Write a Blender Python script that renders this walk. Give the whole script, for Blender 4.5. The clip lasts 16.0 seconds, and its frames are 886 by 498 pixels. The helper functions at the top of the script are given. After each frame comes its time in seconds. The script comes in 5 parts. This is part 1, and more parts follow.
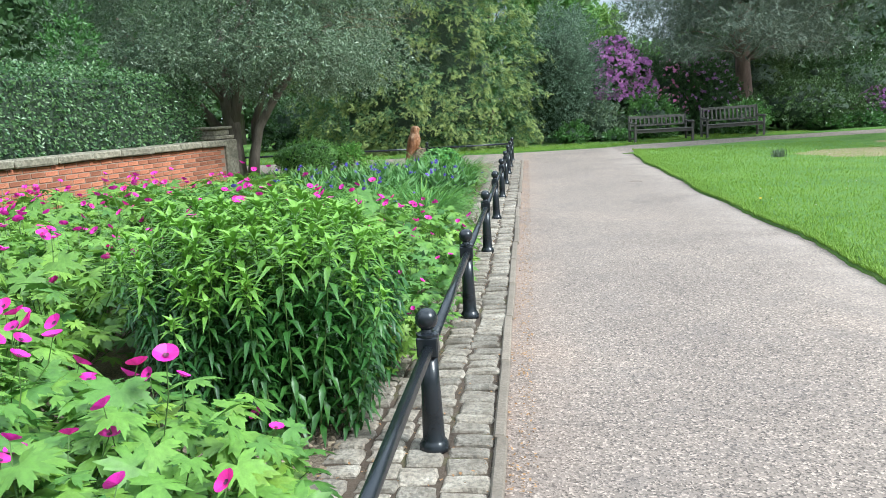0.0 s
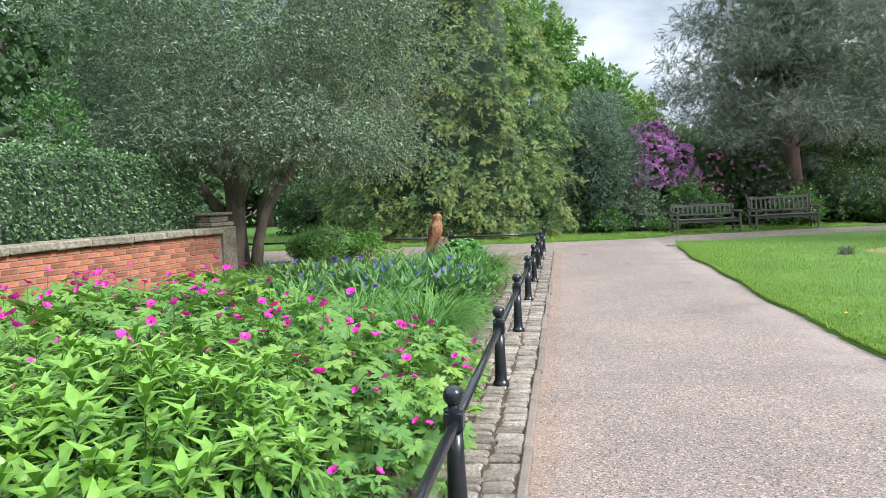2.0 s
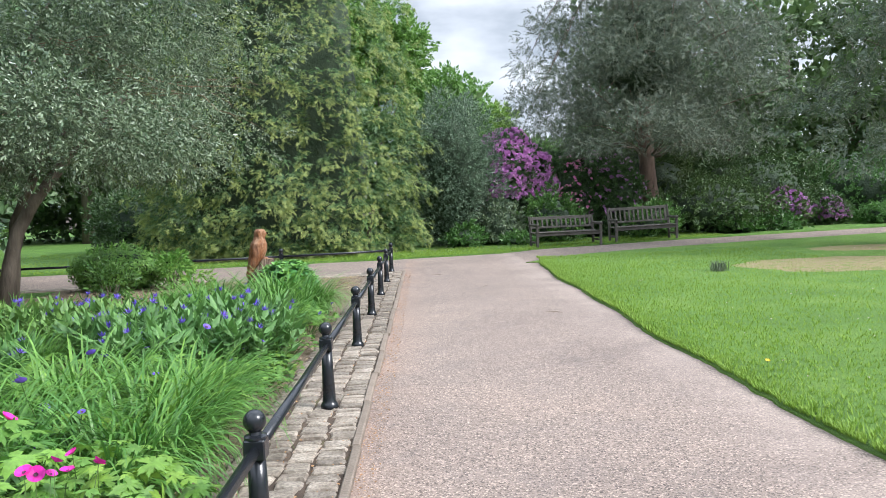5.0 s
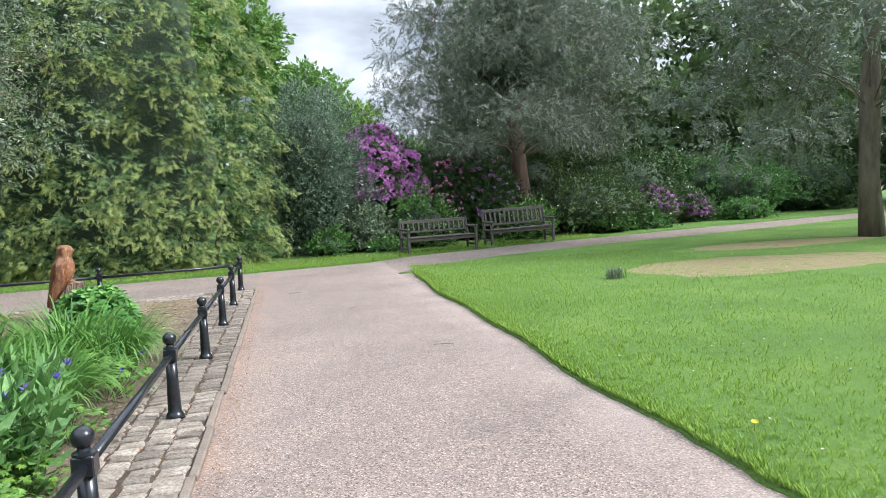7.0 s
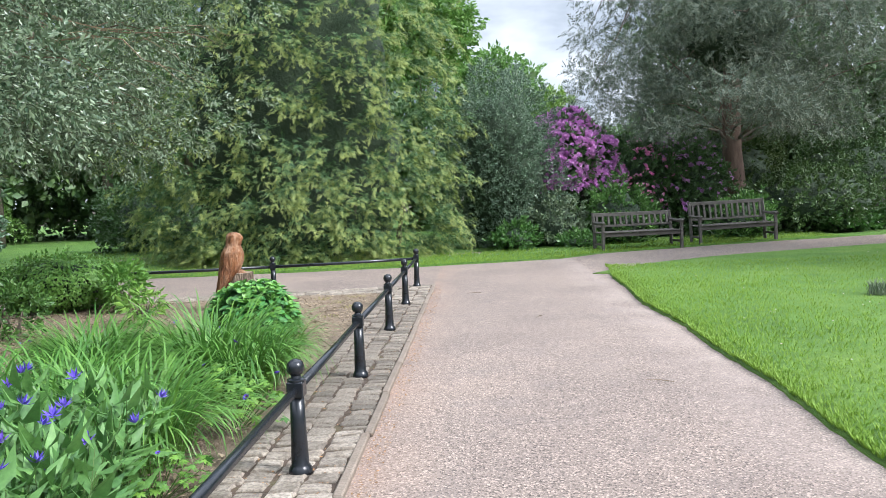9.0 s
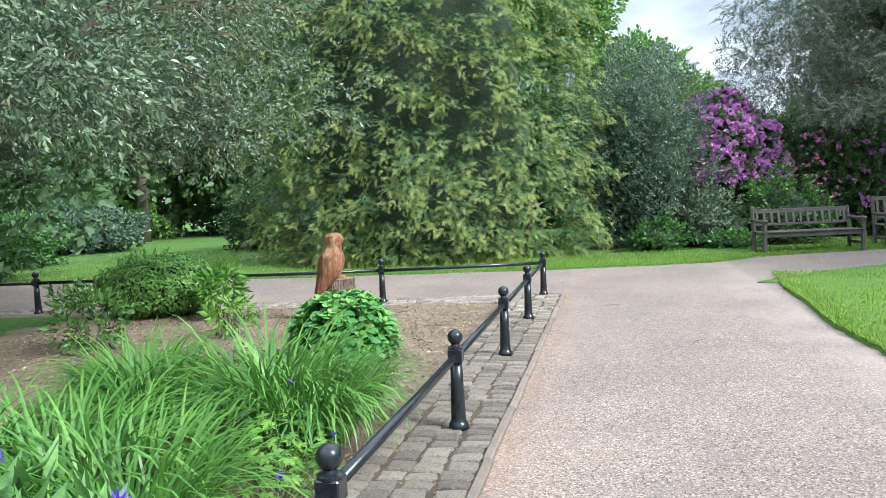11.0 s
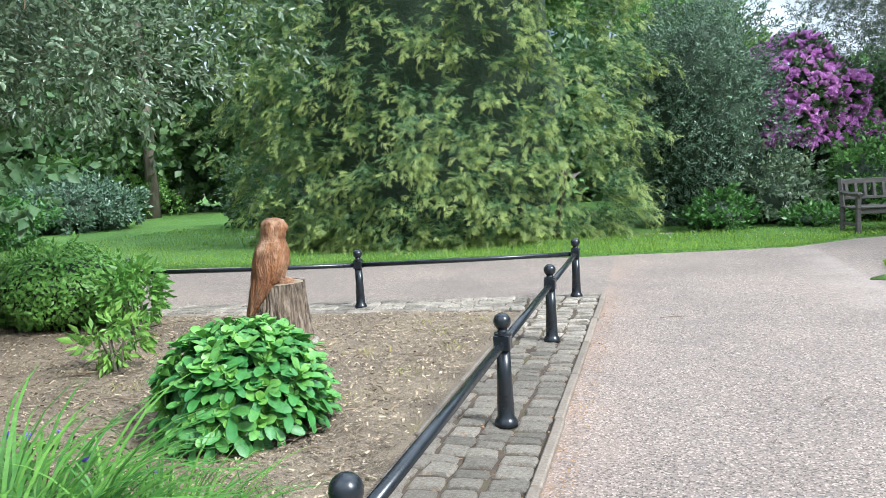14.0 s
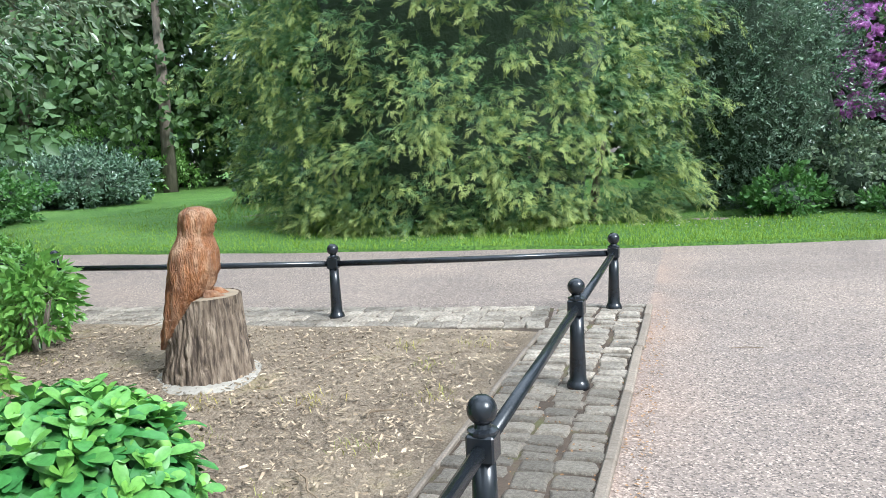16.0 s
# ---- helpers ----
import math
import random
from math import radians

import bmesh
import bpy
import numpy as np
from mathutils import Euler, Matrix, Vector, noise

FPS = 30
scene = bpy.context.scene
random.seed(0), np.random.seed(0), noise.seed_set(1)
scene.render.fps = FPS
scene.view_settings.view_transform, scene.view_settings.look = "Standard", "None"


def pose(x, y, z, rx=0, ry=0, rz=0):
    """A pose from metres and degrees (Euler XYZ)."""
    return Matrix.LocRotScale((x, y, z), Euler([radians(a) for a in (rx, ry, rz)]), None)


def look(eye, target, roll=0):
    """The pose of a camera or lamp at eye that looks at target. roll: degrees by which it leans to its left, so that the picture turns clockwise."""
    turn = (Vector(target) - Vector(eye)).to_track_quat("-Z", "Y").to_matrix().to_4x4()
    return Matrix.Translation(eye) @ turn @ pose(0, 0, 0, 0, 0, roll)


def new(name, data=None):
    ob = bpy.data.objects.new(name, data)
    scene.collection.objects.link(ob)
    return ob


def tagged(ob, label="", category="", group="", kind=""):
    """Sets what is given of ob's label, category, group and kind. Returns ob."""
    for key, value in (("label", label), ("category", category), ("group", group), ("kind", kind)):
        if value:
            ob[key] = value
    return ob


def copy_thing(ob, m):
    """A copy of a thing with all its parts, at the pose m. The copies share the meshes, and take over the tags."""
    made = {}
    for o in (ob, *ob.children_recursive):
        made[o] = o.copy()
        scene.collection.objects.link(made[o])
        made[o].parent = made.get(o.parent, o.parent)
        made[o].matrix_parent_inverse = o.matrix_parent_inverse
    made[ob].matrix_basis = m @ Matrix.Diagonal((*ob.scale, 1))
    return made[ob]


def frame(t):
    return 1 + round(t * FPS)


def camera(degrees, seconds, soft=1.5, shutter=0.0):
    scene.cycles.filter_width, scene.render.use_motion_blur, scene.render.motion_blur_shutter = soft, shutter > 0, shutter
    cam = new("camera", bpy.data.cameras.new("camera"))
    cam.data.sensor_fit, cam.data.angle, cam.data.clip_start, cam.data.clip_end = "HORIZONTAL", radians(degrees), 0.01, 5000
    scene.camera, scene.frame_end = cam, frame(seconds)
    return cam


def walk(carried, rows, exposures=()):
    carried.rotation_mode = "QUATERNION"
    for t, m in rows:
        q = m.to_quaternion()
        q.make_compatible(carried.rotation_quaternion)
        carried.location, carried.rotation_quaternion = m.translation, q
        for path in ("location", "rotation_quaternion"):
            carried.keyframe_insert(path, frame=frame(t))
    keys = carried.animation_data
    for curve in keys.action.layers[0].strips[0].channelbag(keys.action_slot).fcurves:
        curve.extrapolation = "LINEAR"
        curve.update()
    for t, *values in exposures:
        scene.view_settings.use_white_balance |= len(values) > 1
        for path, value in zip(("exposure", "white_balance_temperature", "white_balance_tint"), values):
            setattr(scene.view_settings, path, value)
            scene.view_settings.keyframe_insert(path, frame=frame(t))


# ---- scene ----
cam = camera(61.9, 16.0, soft=0.8)
PATH = [
    (0, (0.418, 1.187, 1.382), (0.181, 3.138, 1.013), -2.9),
    (0.5, (0.452, 1.554, 1.39), (0.175, 3.503, 1.04), -2.9),
    (1, (0.417, 1.948, 1.404), (0.114, 3.899, 1.081), -2.2),
    (1.5, (0.447, 2.356, 1.405), (0.131, 4.314, 1.145), -2.4),
    (2, (0.489, 2.824, 1.437), (0.164, 4.792, 1.292), -2.1),
    (2.5, (0.472, 3.257, 1.446), (0.217, 5.24, 1.381), -2.4),
    (3, (0.528, 3.678, 1.421), (0.301, 5.663, 1.341), -3.4),
    (3.5, (0.563, 4.066, 1.417), (0.333, 6.049, 1.309), -2.4),
    (4, (0.56, 4.506, 1.43), (0.454, 6.501, 1.322), -1.7),
    (4.5, (0.65, 4.902, 1.424), (0.609, 6.899, 1.307), -2.6),
    (5, (0.702, 5.291, 1.408), (0.751, 7.287, 1.28), -2.2),
    (5.2, (0.691, 5.476, 1.421), (0.841, 7.466, 1.281), -1.9),
    (7.3, (0.854, 7.476, 1.437), (1.265, 9.428, 1.298), -3.1),
    (7.5, (0.859, 7.607, 1.451), (1.133, 9.584, 1.328), -3.0),
    (8, (0.841, 8.012, 1.407), (0.866, 10.009, 1.3), -1.8),
    (8.5, (0.884, 8.409, 1.393), (0.87, 10.404, 1.258), -2.4),
    (9, (0.948, 8.852, 1.41), (0.859, 10.845, 1.268), -2.3),
    (9.5, (0.933, 9.206, 1.417), (0.733, 11.191, 1.28), -1.2),
    (9.7, (0.927, 9.348, 1.44), (0.675, 11.328, 1.31), -1.2),
    (11.8, (0.932, 10.926, 1.379), (0.441, 12.856, 1.189), -2.7),
    (12, (0.937, 11.081, 1.434), (0.441, 13.007, 1.215), -2.6),
    (12.5, (0.889, 11.547, 1.354), (0.392, 13.473, 1.145), -2.9),
    (13, (0.895, 12.022, 1.338), (0.393, 13.949, 1.148), -2.8),
    (13.5, (0.849, 12.465, 1.313), (0.321, 14.385, 1.127), -2.4),
    (14, (0.765, 12.922, 1.358), (0.216, 14.834, 1.147), -3.1),
    (14.5, (0.708, 13.377, 1.343), (0.089, 15.267, 1.133), -3.6),
    (15, (0.651, 13.827, 1.323), (0.067, 15.727, 1.097), -2.7),
    (15.5, (0.606, 14.236, 1.312), (0.048, 16.137, 1.038), -2.9),
    (16, (0.588, 14.62, 1.336), (-0.054, 16.495, 1.06), -2.8),
]
walk(cam, [(t, look(eye, target, roll)) for t, eye, target, roll in PATH], exposures=[(0.0, 0.74, 5720, 0.5), (2.5, 0.70, 6050, 10.0), (8.5, 0.78, 5980, 11.5), (12.0, 0.92, 5720, 4.5), (16.0, 0.92, 5660, 4.5)])

# ---- world, sun, exposure ----
rng = np.random.default_rng(11)
SUN_EL, SUN_AZ = 41.0, 112.0
world = bpy.data.worlds.new("sky")
scene.world = world
world.use_nodes = True
wn, wl = world.node_tree.nodes, world.node_tree.links
wn.clear()
w_out = wn.new("ShaderNodeOutputWorld")
w_bg = wn.new("ShaderNodeBackground")
w_sky = wn.new("ShaderNodeTexSky")
w_sky.sky_type = "NISHITA"
w_sky.sun_disc = False
w_sky.sun_elevation = radians(SUN_EL)
w_sky.sun_rotation = radians(SUN_AZ)
w_co = wn.new("ShaderNodeTexCoord")
w_map = wn.new("ShaderNodeMapping")
w_map.inputs["Scale"].default_value = (1.0, 1.0, 2.6)
w_map.inputs["Location"].default_value = (0.35, 0.1, 0.42)
w_noise = wn.new("ShaderNodeTexNoise")
w_noise.inputs["Scale"].default_value = 2.6
w_noise.inputs["Detail"].default_value = 6.0
w_noise.inputs["Roughness"].default_value = 0.5
w_ramp = wn.new("ShaderNodeValToRGB")
w_ramp.color_ramp.elements[0].position = 0.40
w_ramp.color_ramp.elements[0].color = (1.7, 2.0, 2.35, 1)
w_ramp.color_ramp.elements[1].position = 0.56
w_ramp.color_ramp.elements[1].color = (5.6, 5.8, 6.0, 1)
w_mix = wn.new("ShaderNodeMixRGB")
w_mix.inputs[0].default_value = 0.92
wl.new(w_co.outputs["Generated"], w_map.inputs[0])
wl.new(w_map.outputs[0], w_noise.inputs["Vector"])
wl.new(w_noise.outputs["Fac"], w_ramp.inputs[0])
wl.new(w_sky.outputs[0], w_mix.inputs[1])
wl.new(w_ramp.outputs[0], w_mix.inputs[2])
# an overcast sky is brighter overhead than at the horizon
w_sep = wn.new("ShaderNodeSeparateXYZ")
w_range = wn.new("ShaderNodeMapRange")
for key, value in (("From Min", 0.28), ("From Max", 0.85), ("To Min", 1.0), ("To Max", 3.0)):
    w_range.inputs[key].default_value = value
w_gain = wn.new("ShaderNodeVectorMath")
w_gain.operation = "SCALE"
wl.new(w_co.outputs["Generated"], w_sep.inputs[0])
wl.new(w_sep.outputs["Z"], w_range.inputs["Value"])
wl.new(w_mix.outputs[0], w_gain.inputs[0])
wl.new(w_range.outputs[0], w_gain.inputs["Scale"])
wl.new(w_gain.outputs[0], w_bg.inputs["Color"])
w_bg.inputs["Strength"].default_value = 0.118
wl.new(w_bg.outputs[0], w_out.inputs[0])

sun_data = bpy.data.lights.new("sun", "SUN")
sun_data.energy = 3.5
sun_data.angle = radians(14)
sun_data.color = (1.0, 0.965, 0.92)
sun = new("sun", sun_data)
sun_way = Vector((math.sin(radians(SUN_AZ)) * math.cos(radians(SUN_EL)), math.cos(radians(SUN_AZ)) * math.cos(radians(SUN_EL)), math.sin(radians(SUN_EL))))
sun.matrix_world = look(sun_way * 60, (0, 0, 0))


# ---- materials ----
def base_mat(name):
    m = bpy.data.materials.new(name)
    m.use_nodes = True
    n = m.node_tree.nodes
    n.clear()
    out = n.new("ShaderNodeOutputMaterial")
    p = n.new("ShaderNodeBsdfPrincipled")
    m.node_tree.links.new(p.outputs[0], out.inputs[0])
    return m, n, m.node_tree.links, p, out


def noise_node(n, l, scale, detail=4.0, rough=0.55, space="Object", stretch=None):
    co = n.new("ShaderNodeTexCoord")
    t = n.new("ShaderNodeTexNoise")
    t.inputs["Scale"].default_value, t.inputs["Detail"].default_value, t.inputs["Roughness"].default_value = scale, detail, rough
    if stretch:
        mp = n.new("ShaderNodeMapping")
        mp.inputs["Scale"].default_value = stretch
        l.new(co.outputs[space], mp.inputs[0])
        l.new(mp.outputs[0], t.inputs["Vector"])
    else:
        l.new(co.outputs[space], t.inputs["Vector"])
    return t.outputs["Fac"]


def ramp(n, l, fac, stops):
    r = n.new("ShaderNodeValToRGB")
    while len(r.color_ramp.elements) < len(stops):
        r.color_ramp.elements.new(0.5)
    for e, (pos, c) in zip(r.color_ramp.elements, stops):
        e.position, e.color = pos, (*c, 1)
    l.new(fac, r.inputs[0])
    return r.outputs[0]


def mix(n, l, fac, a, b, mode="MIX"):
    m = n.new("ShaderNodeMixRGB")
    m.blend_type = mode
    for i, v in enumerate((fac, a, b)):
        if isinstance(v, bpy.types.NodeSocket):
            l.new(v, m.inputs[i])
        elif i == 0:
            m.inputs[0].default_value = v
        else:
            m.inputs[i].default_value = (*v, 1)
    return m.outputs[0]


def bump(n, l, p, height, strength=0.4, distance=0.01):
    b = n.new("ShaderNodeBump")
    b.inputs["Strength"].default_value, b.inputs["Distance"].default_value = strength, distance
    l.new(height, b.inputs["Height"])
    l.new(b.outputs[0], p.inputs["Normal"])


def leaf_mat(name, dark, light, tip=None, rough=0.45, trans=0.3, patch=1.2):
    m, n, l, p, out = base_mat(name)
    geo = n.new("ShaderNodeNewGeometry")
    isl = geo.outputs["Random Per Island"]
    big = noise_node(n, l, patch, 3)
    c = mix(n, l, isl, dark, light)
    c = mix(n, l, ramp(n, l, big, [(0.35, (0, 0, 0)), (0.7, (0.5, 0.5, 0.5))]), c, light)
    oi = n.new("ShaderNodeObjectInfo")
    c = mix(n, l, 1.0, c, ramp(n, l, oi.outputs["Random"], [(0.0, (0.86, 0.92, 0.9)), (0.5, (1.0, 1.0, 1.0)), (1.0, (1.28, 1.1, 0.95))]), "MULTIPLY")
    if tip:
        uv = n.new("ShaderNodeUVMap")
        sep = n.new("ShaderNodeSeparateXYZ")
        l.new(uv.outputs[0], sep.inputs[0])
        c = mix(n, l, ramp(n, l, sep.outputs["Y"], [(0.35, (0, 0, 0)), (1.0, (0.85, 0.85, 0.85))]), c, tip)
    # mottling and soft relief within each leaf
    fine = noise_node(n, l, 38.0, 3, 0.6)
    c = mix(n, l, 1.0, c, ramp(n, l, fine, [(0.3, (0.72, 0.74, 0.72)), (0.7, (1.18, 1.16, 1.15))]), "MULTIPLY")
    bump(n, l, p, fine, 0.35, 0.006)
    l.new(c, p.inputs["Base Color"])
    p.inputs["Roughness"].default_value = rough
    tr = n.new("ShaderNodeBsdfTranslucent")
    l.new(c, tr.inputs["Color"])
    ms = n.new("ShaderNodeMixShader")
    ms.inputs[0].default_value = trans
    l.new(p.outputs[0], ms.inputs[1])
    l.new(tr.outputs[0], ms.inputs[2])
    l.new(ms.outputs[0], out.inputs[0])
    return m


def rough_mat(name, stops, scale, rough=0.85, bump_scale=60.0, strength=0.4, distance=0.01, fine=None, stretch=None, per=0.0, metal=0.0):
    """Noise-coloured surface: stops over a broad noise, fine=(scale, colour, amount) speckle, per: variation from piece to piece."""
    m, n, l, p, out = base_mat(name)
    c = ramp(n, l, noise_node(n, l, scale, 5, 0.6, stretch=stretch), stops)
    if fine:
        f = noise_node(n, l, fine[0], 2, 0.6)
        c = mix(n, l, ramp(n, l, f, [(0.42, (0, 0, 0)), (0.62, (fine[2],) * 3)]), c, fine[1])
    if per:
        oi = n.new("ShaderNodeObjectInfo")
        geo = n.new("ShaderNodeNewGeometry")
        add = n.new("ShaderNodeMath")
        add.operation = "ADD"
        l.new(oi.outputs["Random"], add.inputs[0])
        l.new(geo.outputs["Random Per Island"], add.inputs[1])
        fr = n.new("ShaderNodeMath")
        fr.operation = "FRACT"
        l.new(add.outputs[0], fr.inputs[0])
        v = ramp(n, l, fr.outputs[0], [(0.0, (1 - per,) * 3), (1.0, (1 + per * 0.5,) * 3)])
        c = mix(n, l, 1.0, c, v, "MULTIPLY")
    l.new(c, p.inputs["Base Color"])
    p.inputs["Roughness"].default_value = rough
    p.inputs["Metallic"].default_value = metal
    bump(n, l, p, noise_node(n, l, bump_scale, 4, 0.6, stretch=stretch), strength, distance)
    return m


def asphalt_mat():
    m, n, l, p, out = base_mat("red_grey_asphalt")
    c = ramp(n, l, noise_node(n, l, 0.55, 5, 0.6), [(0.3, (0.188, 0.15, 0.128)), (0.55, (0.235, 0.188, 0.158)), (0.75, (0.28, 0.218, 0.178))])
    grit = n.new("ShaderNodeTexVoronoi")
    grit.inputs["Scale"].default_value = 112.0
    co = n.new("ShaderNodeTexCoord")
    l.new(co.outputs["Object"], grit.inputs["Vector"])
    sep = n.new("ShaderNodeSeparateColor")
    l.new(grit.outputs["Color"], sep.inputs[0])
    c = mix(n, l, 1.0, c, ramp(n, l, sep.outputs[0], [(0.0, (0.30, 0.29, 0.29)), (0.35, (0.9, 0.88, 0.87)), (0.8, (1.1, 1.08, 1.06)), (1.0, (2.0, 1.95, 1.9))]), "MULTIPLY")
    c = mix(n, l, ramp(n, l, noise_node(n, l, 2.3, 4, 0.7), [(0.5, (0, 0, 0)), (0.8, (0.5, 0.5, 0.5))]), c, (0.16, 0.132, 0.122))
    axes = n.new("ShaderNodeSeparateXYZ")
    l.new(co.outputs["Object"], axes.inputs[0])
    across = n.new("ShaderNodeMath")
    across.operation = "MULTIPLY"
    across.inputs[1].default_value = 0.25
    l.new(axes.outputs["X"], across.inputs[0])
    wash = noise_node(n, l, 1.1, 5, 0.65)
    kerb_side = ramp(n, l, across.outputs[0], [(0.06, (0, 0, 0)), (0.068, (1, 1, 1)), (0.095, (0.5, 0.5, 0.5)), (0.19, (0, 0, 0))])
    kerb_side = mix(n, l, 1.0, kerb_side, ramp(n, l, wash, [(0.35, (0.0, 0.0, 0.0)), (0.65, (0.6, 0.6, 0.6))]), "MULTIPLY")
    c = mix(n, l, kerb_side, c, (0.33, 0.215, 0.155))
    lawn_side = ramp(n, l, across.outputs[0], [(0.56, (0, 0, 0)), (0.725, (0.5, 0.5, 0.5)), (0.75, (0, 0, 0))])
    lawn_side = mix(n, l, 1.0, lawn_side, ramp(n, l, wash, [(0.35, (0.2, 0.2, 0.2)), (0.6, (1, 1, 1))]), "MULTIPLY")
    c = mix(n, l, lawn_side, c, (0.36, 0.29, 0.25))
    l.new(c, p.inputs["Base Color"])
    p.inputs["Roughness"].default_value = 0.88
    bump(n, l, p, grit.outputs["Distance"], 0.5, 0.006)
    return m


M_ASPHALT = asphalt_mat()
M_GRASS = rough_mat("lawn_grass", [(0.3, (0.078, 0.165, 0.02)), (0.5, (0.118, 0.232, 0.028)), (0.7, (0.175, 0.285, 0.042))], 0.9, 0.9, 120, 0.9, 0.03, (45, (0.085, 0.165, 0.02), 0.7))
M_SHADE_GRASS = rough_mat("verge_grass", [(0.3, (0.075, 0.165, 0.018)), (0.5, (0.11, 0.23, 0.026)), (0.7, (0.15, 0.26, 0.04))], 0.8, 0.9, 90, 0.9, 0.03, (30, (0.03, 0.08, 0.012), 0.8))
M_DRY = rough_mat("dry_grass", [(0.32, (0.14, 0.24, 0.035)), (0.45, (0.28, 0.25, 0.10)), (0.56, (0.32, 0.25, 0.14)), (0.64, (0.16, 0.24, 0.04))], 4.0, 0.95, 90, 0.9, 0.03, (40, (0.20, 0.15, 0.08), 0.7))
M_SOIL = rough_mat("chipped_soil", [(0.3, (0.115, 0.082, 0.056)), (0.48, (0.185, 0.136, 0.094)), (0.6, (0.25, 0.19, 0.13)), (0.72, (0.255, 0.205, 0.075))], 1.9, 0.95, 75, 1.0, 0.02, (85, (0.34, 0.265, 0.185), 0.6))
M_EARTH = rough_mat("dark_earth", [(0.3, (0.035, 0.026, 0.018)), (0.7, (0.085, 0.06, 0.04))], 2.5, 0.95, 50, 0.8, 0.02)
M_SETT = rough_mat("grey_granite_sett", [(0.28, (0.165, 0.132, 0.10)), (0.46, (0.315, 0.264, 0.208)), (0.7, (0.45, 0.39, 0.32))], 8.0, 0.85, 70, 0.9, 0.014, (50, (0.12, 0.10, 0.08), 0.6), per=0.38)
M_JOINT = rough_mat("sett_joint_soil", [(0.3, (0.038, 0.025, 0.017)), (0.55, (0.09, 0.062, 0.042)), (0.7, (0.09, 0.085, 0.03))], 4.0, 0.95, 60, 0.8, 0.02)
M_EDGE = rough_mat("weathered_edging", [(0.3, (0.165, 0.128, 0.096)), (0.7, (0.275, 0.222, 0.175))], 5.0, 0.9, 60, 0.5, 0.008, (70, (0.14, 0.115, 0.09), 0.6), per=0.2)
M_IRON = rough_mat("black_painted_iron", [(0.3, (0.010, 0.012, 0.015)), (0.7, (0.018, 0.021, 0.026))], 9.0, 0.27, 45, 0.12, 0.004)
M_BRICK = rough_mat("red_brick", [(0.3, (0.36, 0.115, 0.06)), (0.55, (0.50, 0.19, 0.10)), (0.8, (0.45, 0.25, 0.18))], 7.0, 0.9, 60, 0.6, 0.008, (40, (0.25, 0.09, 0.06), 0.5), per=0.42)
M_MORTAR = rough_mat("lime_mortar", [(0.3, (0.22, 0.15, 0.11)), (0.7, (0.35, 0.26, 0.20))], 4.0, 0.95, 60, 0.5, 0.01)
M_STONE = rough_mat("lichened_sandstone", [(0.3, (0.17, 0.145, 0.105)), (0.5, (0.29, 0.25, 0.185)), (0.7, (0.38, 0.34, 0.26))], 3.5, 0.9, 40, 0.6, 0.012, (22, (0.12, 0.11, 0.075), 0.7), per=0.2)
M_OWL = rough_mat("oiled_carved_wood", [(0.3, (0.17, 0.062, 0.024)), (0.46, (0.36, 0.15, 0.06)), (0.62, (0.50, 0.30, 0.18))], 5.0, 0.4, 34, 1.0, 0.03, (14, (0.16, 0.06, 0.025), 0.6), stretch=(3.0, 3.0, 0.8))
M_CUTWOOD = rough_mat("grey_cut_wood", [(0.3, (0.20, 0.15, 0.10)), (0.7, (0.33, 0.26, 0.18))], 6.0, 0.85, 60, 0.5, 0.01)
M_STUMP = rough_mat("ridged_bark", [(0.38, (0.055, 0.038, 0.027)), (0.52, (0.17, 0.125, 0.088)), (0.66, (0.29, 0.225, 0.165))], 24.0, 0.92, 22, 1.0, 0.03, stretch=(1.6, 1.6, 0.22))
M_BARK = rough_mat("grey_brown_bark", [(0.3, (0.085, 0.068, 0.052)), (0.6, (0.17, 0.14, 0.11)), (0.8, (0.20, 0.18, 0.13))], 5.0, 0.92, 25, 0.8, 0.02, stretch=(1.5, 1.5, 0.4))
M_REDBARK = rough_mat("red_brown_bark", [(0.3, (0.09, 0.058, 0.047)), (0.6, (0.185, 0.12, 0.095)), (0.8, (0.23, 0.165, 0.135))], 5.0, 0.92, 25, 0.8, 0.02, stretch=(1.5, 1.5, 0.4))
M_BENCH = rough_mat("weathered_teak", [(0.3, (0.062, 0.054, 0.047)), (0.6, (0.105, 0.094, 0.083)), (0.8, (0.14, 0.13, 0.12))], 9.0, 0.8, 40, 0.4, 0.006, stretch=(0.5, 2.0, 2.0))
M_PLINTH = rough_mat("pale_concrete", [(0.3, (0.27, 0.24, 0.2)), (0.7, (0.42, 0.38, 0.32))], 8.0, 0.95, 50, 0.7, 0.015)
M_TWIG = rough_mat("dry_twig", [(0.3, (0.13, 0.085, 0.05)), (0.7, (0.32, 0.24, 0.16))], 10.0, 0.9, 60, 0.3, 0.004, per=0.4)
M_STEM = rough_mat("green_stem", [(0.3, (0.05, 0.10, 0.02)), (0.7, (0.10, 0.17, 0.04))], 10.0, 0.6, 60, 0.2, 0.003)
# dark fill for crowns and bushes: inner shade put into the colour
M_CORE = rough_mat("inner_shade", [(0.3, (0.03, 0.05, 0.03)), (0.7, (0.055, 0.08, 0.045))], 3.0, 0.95, 12, 0.9, 0.05)

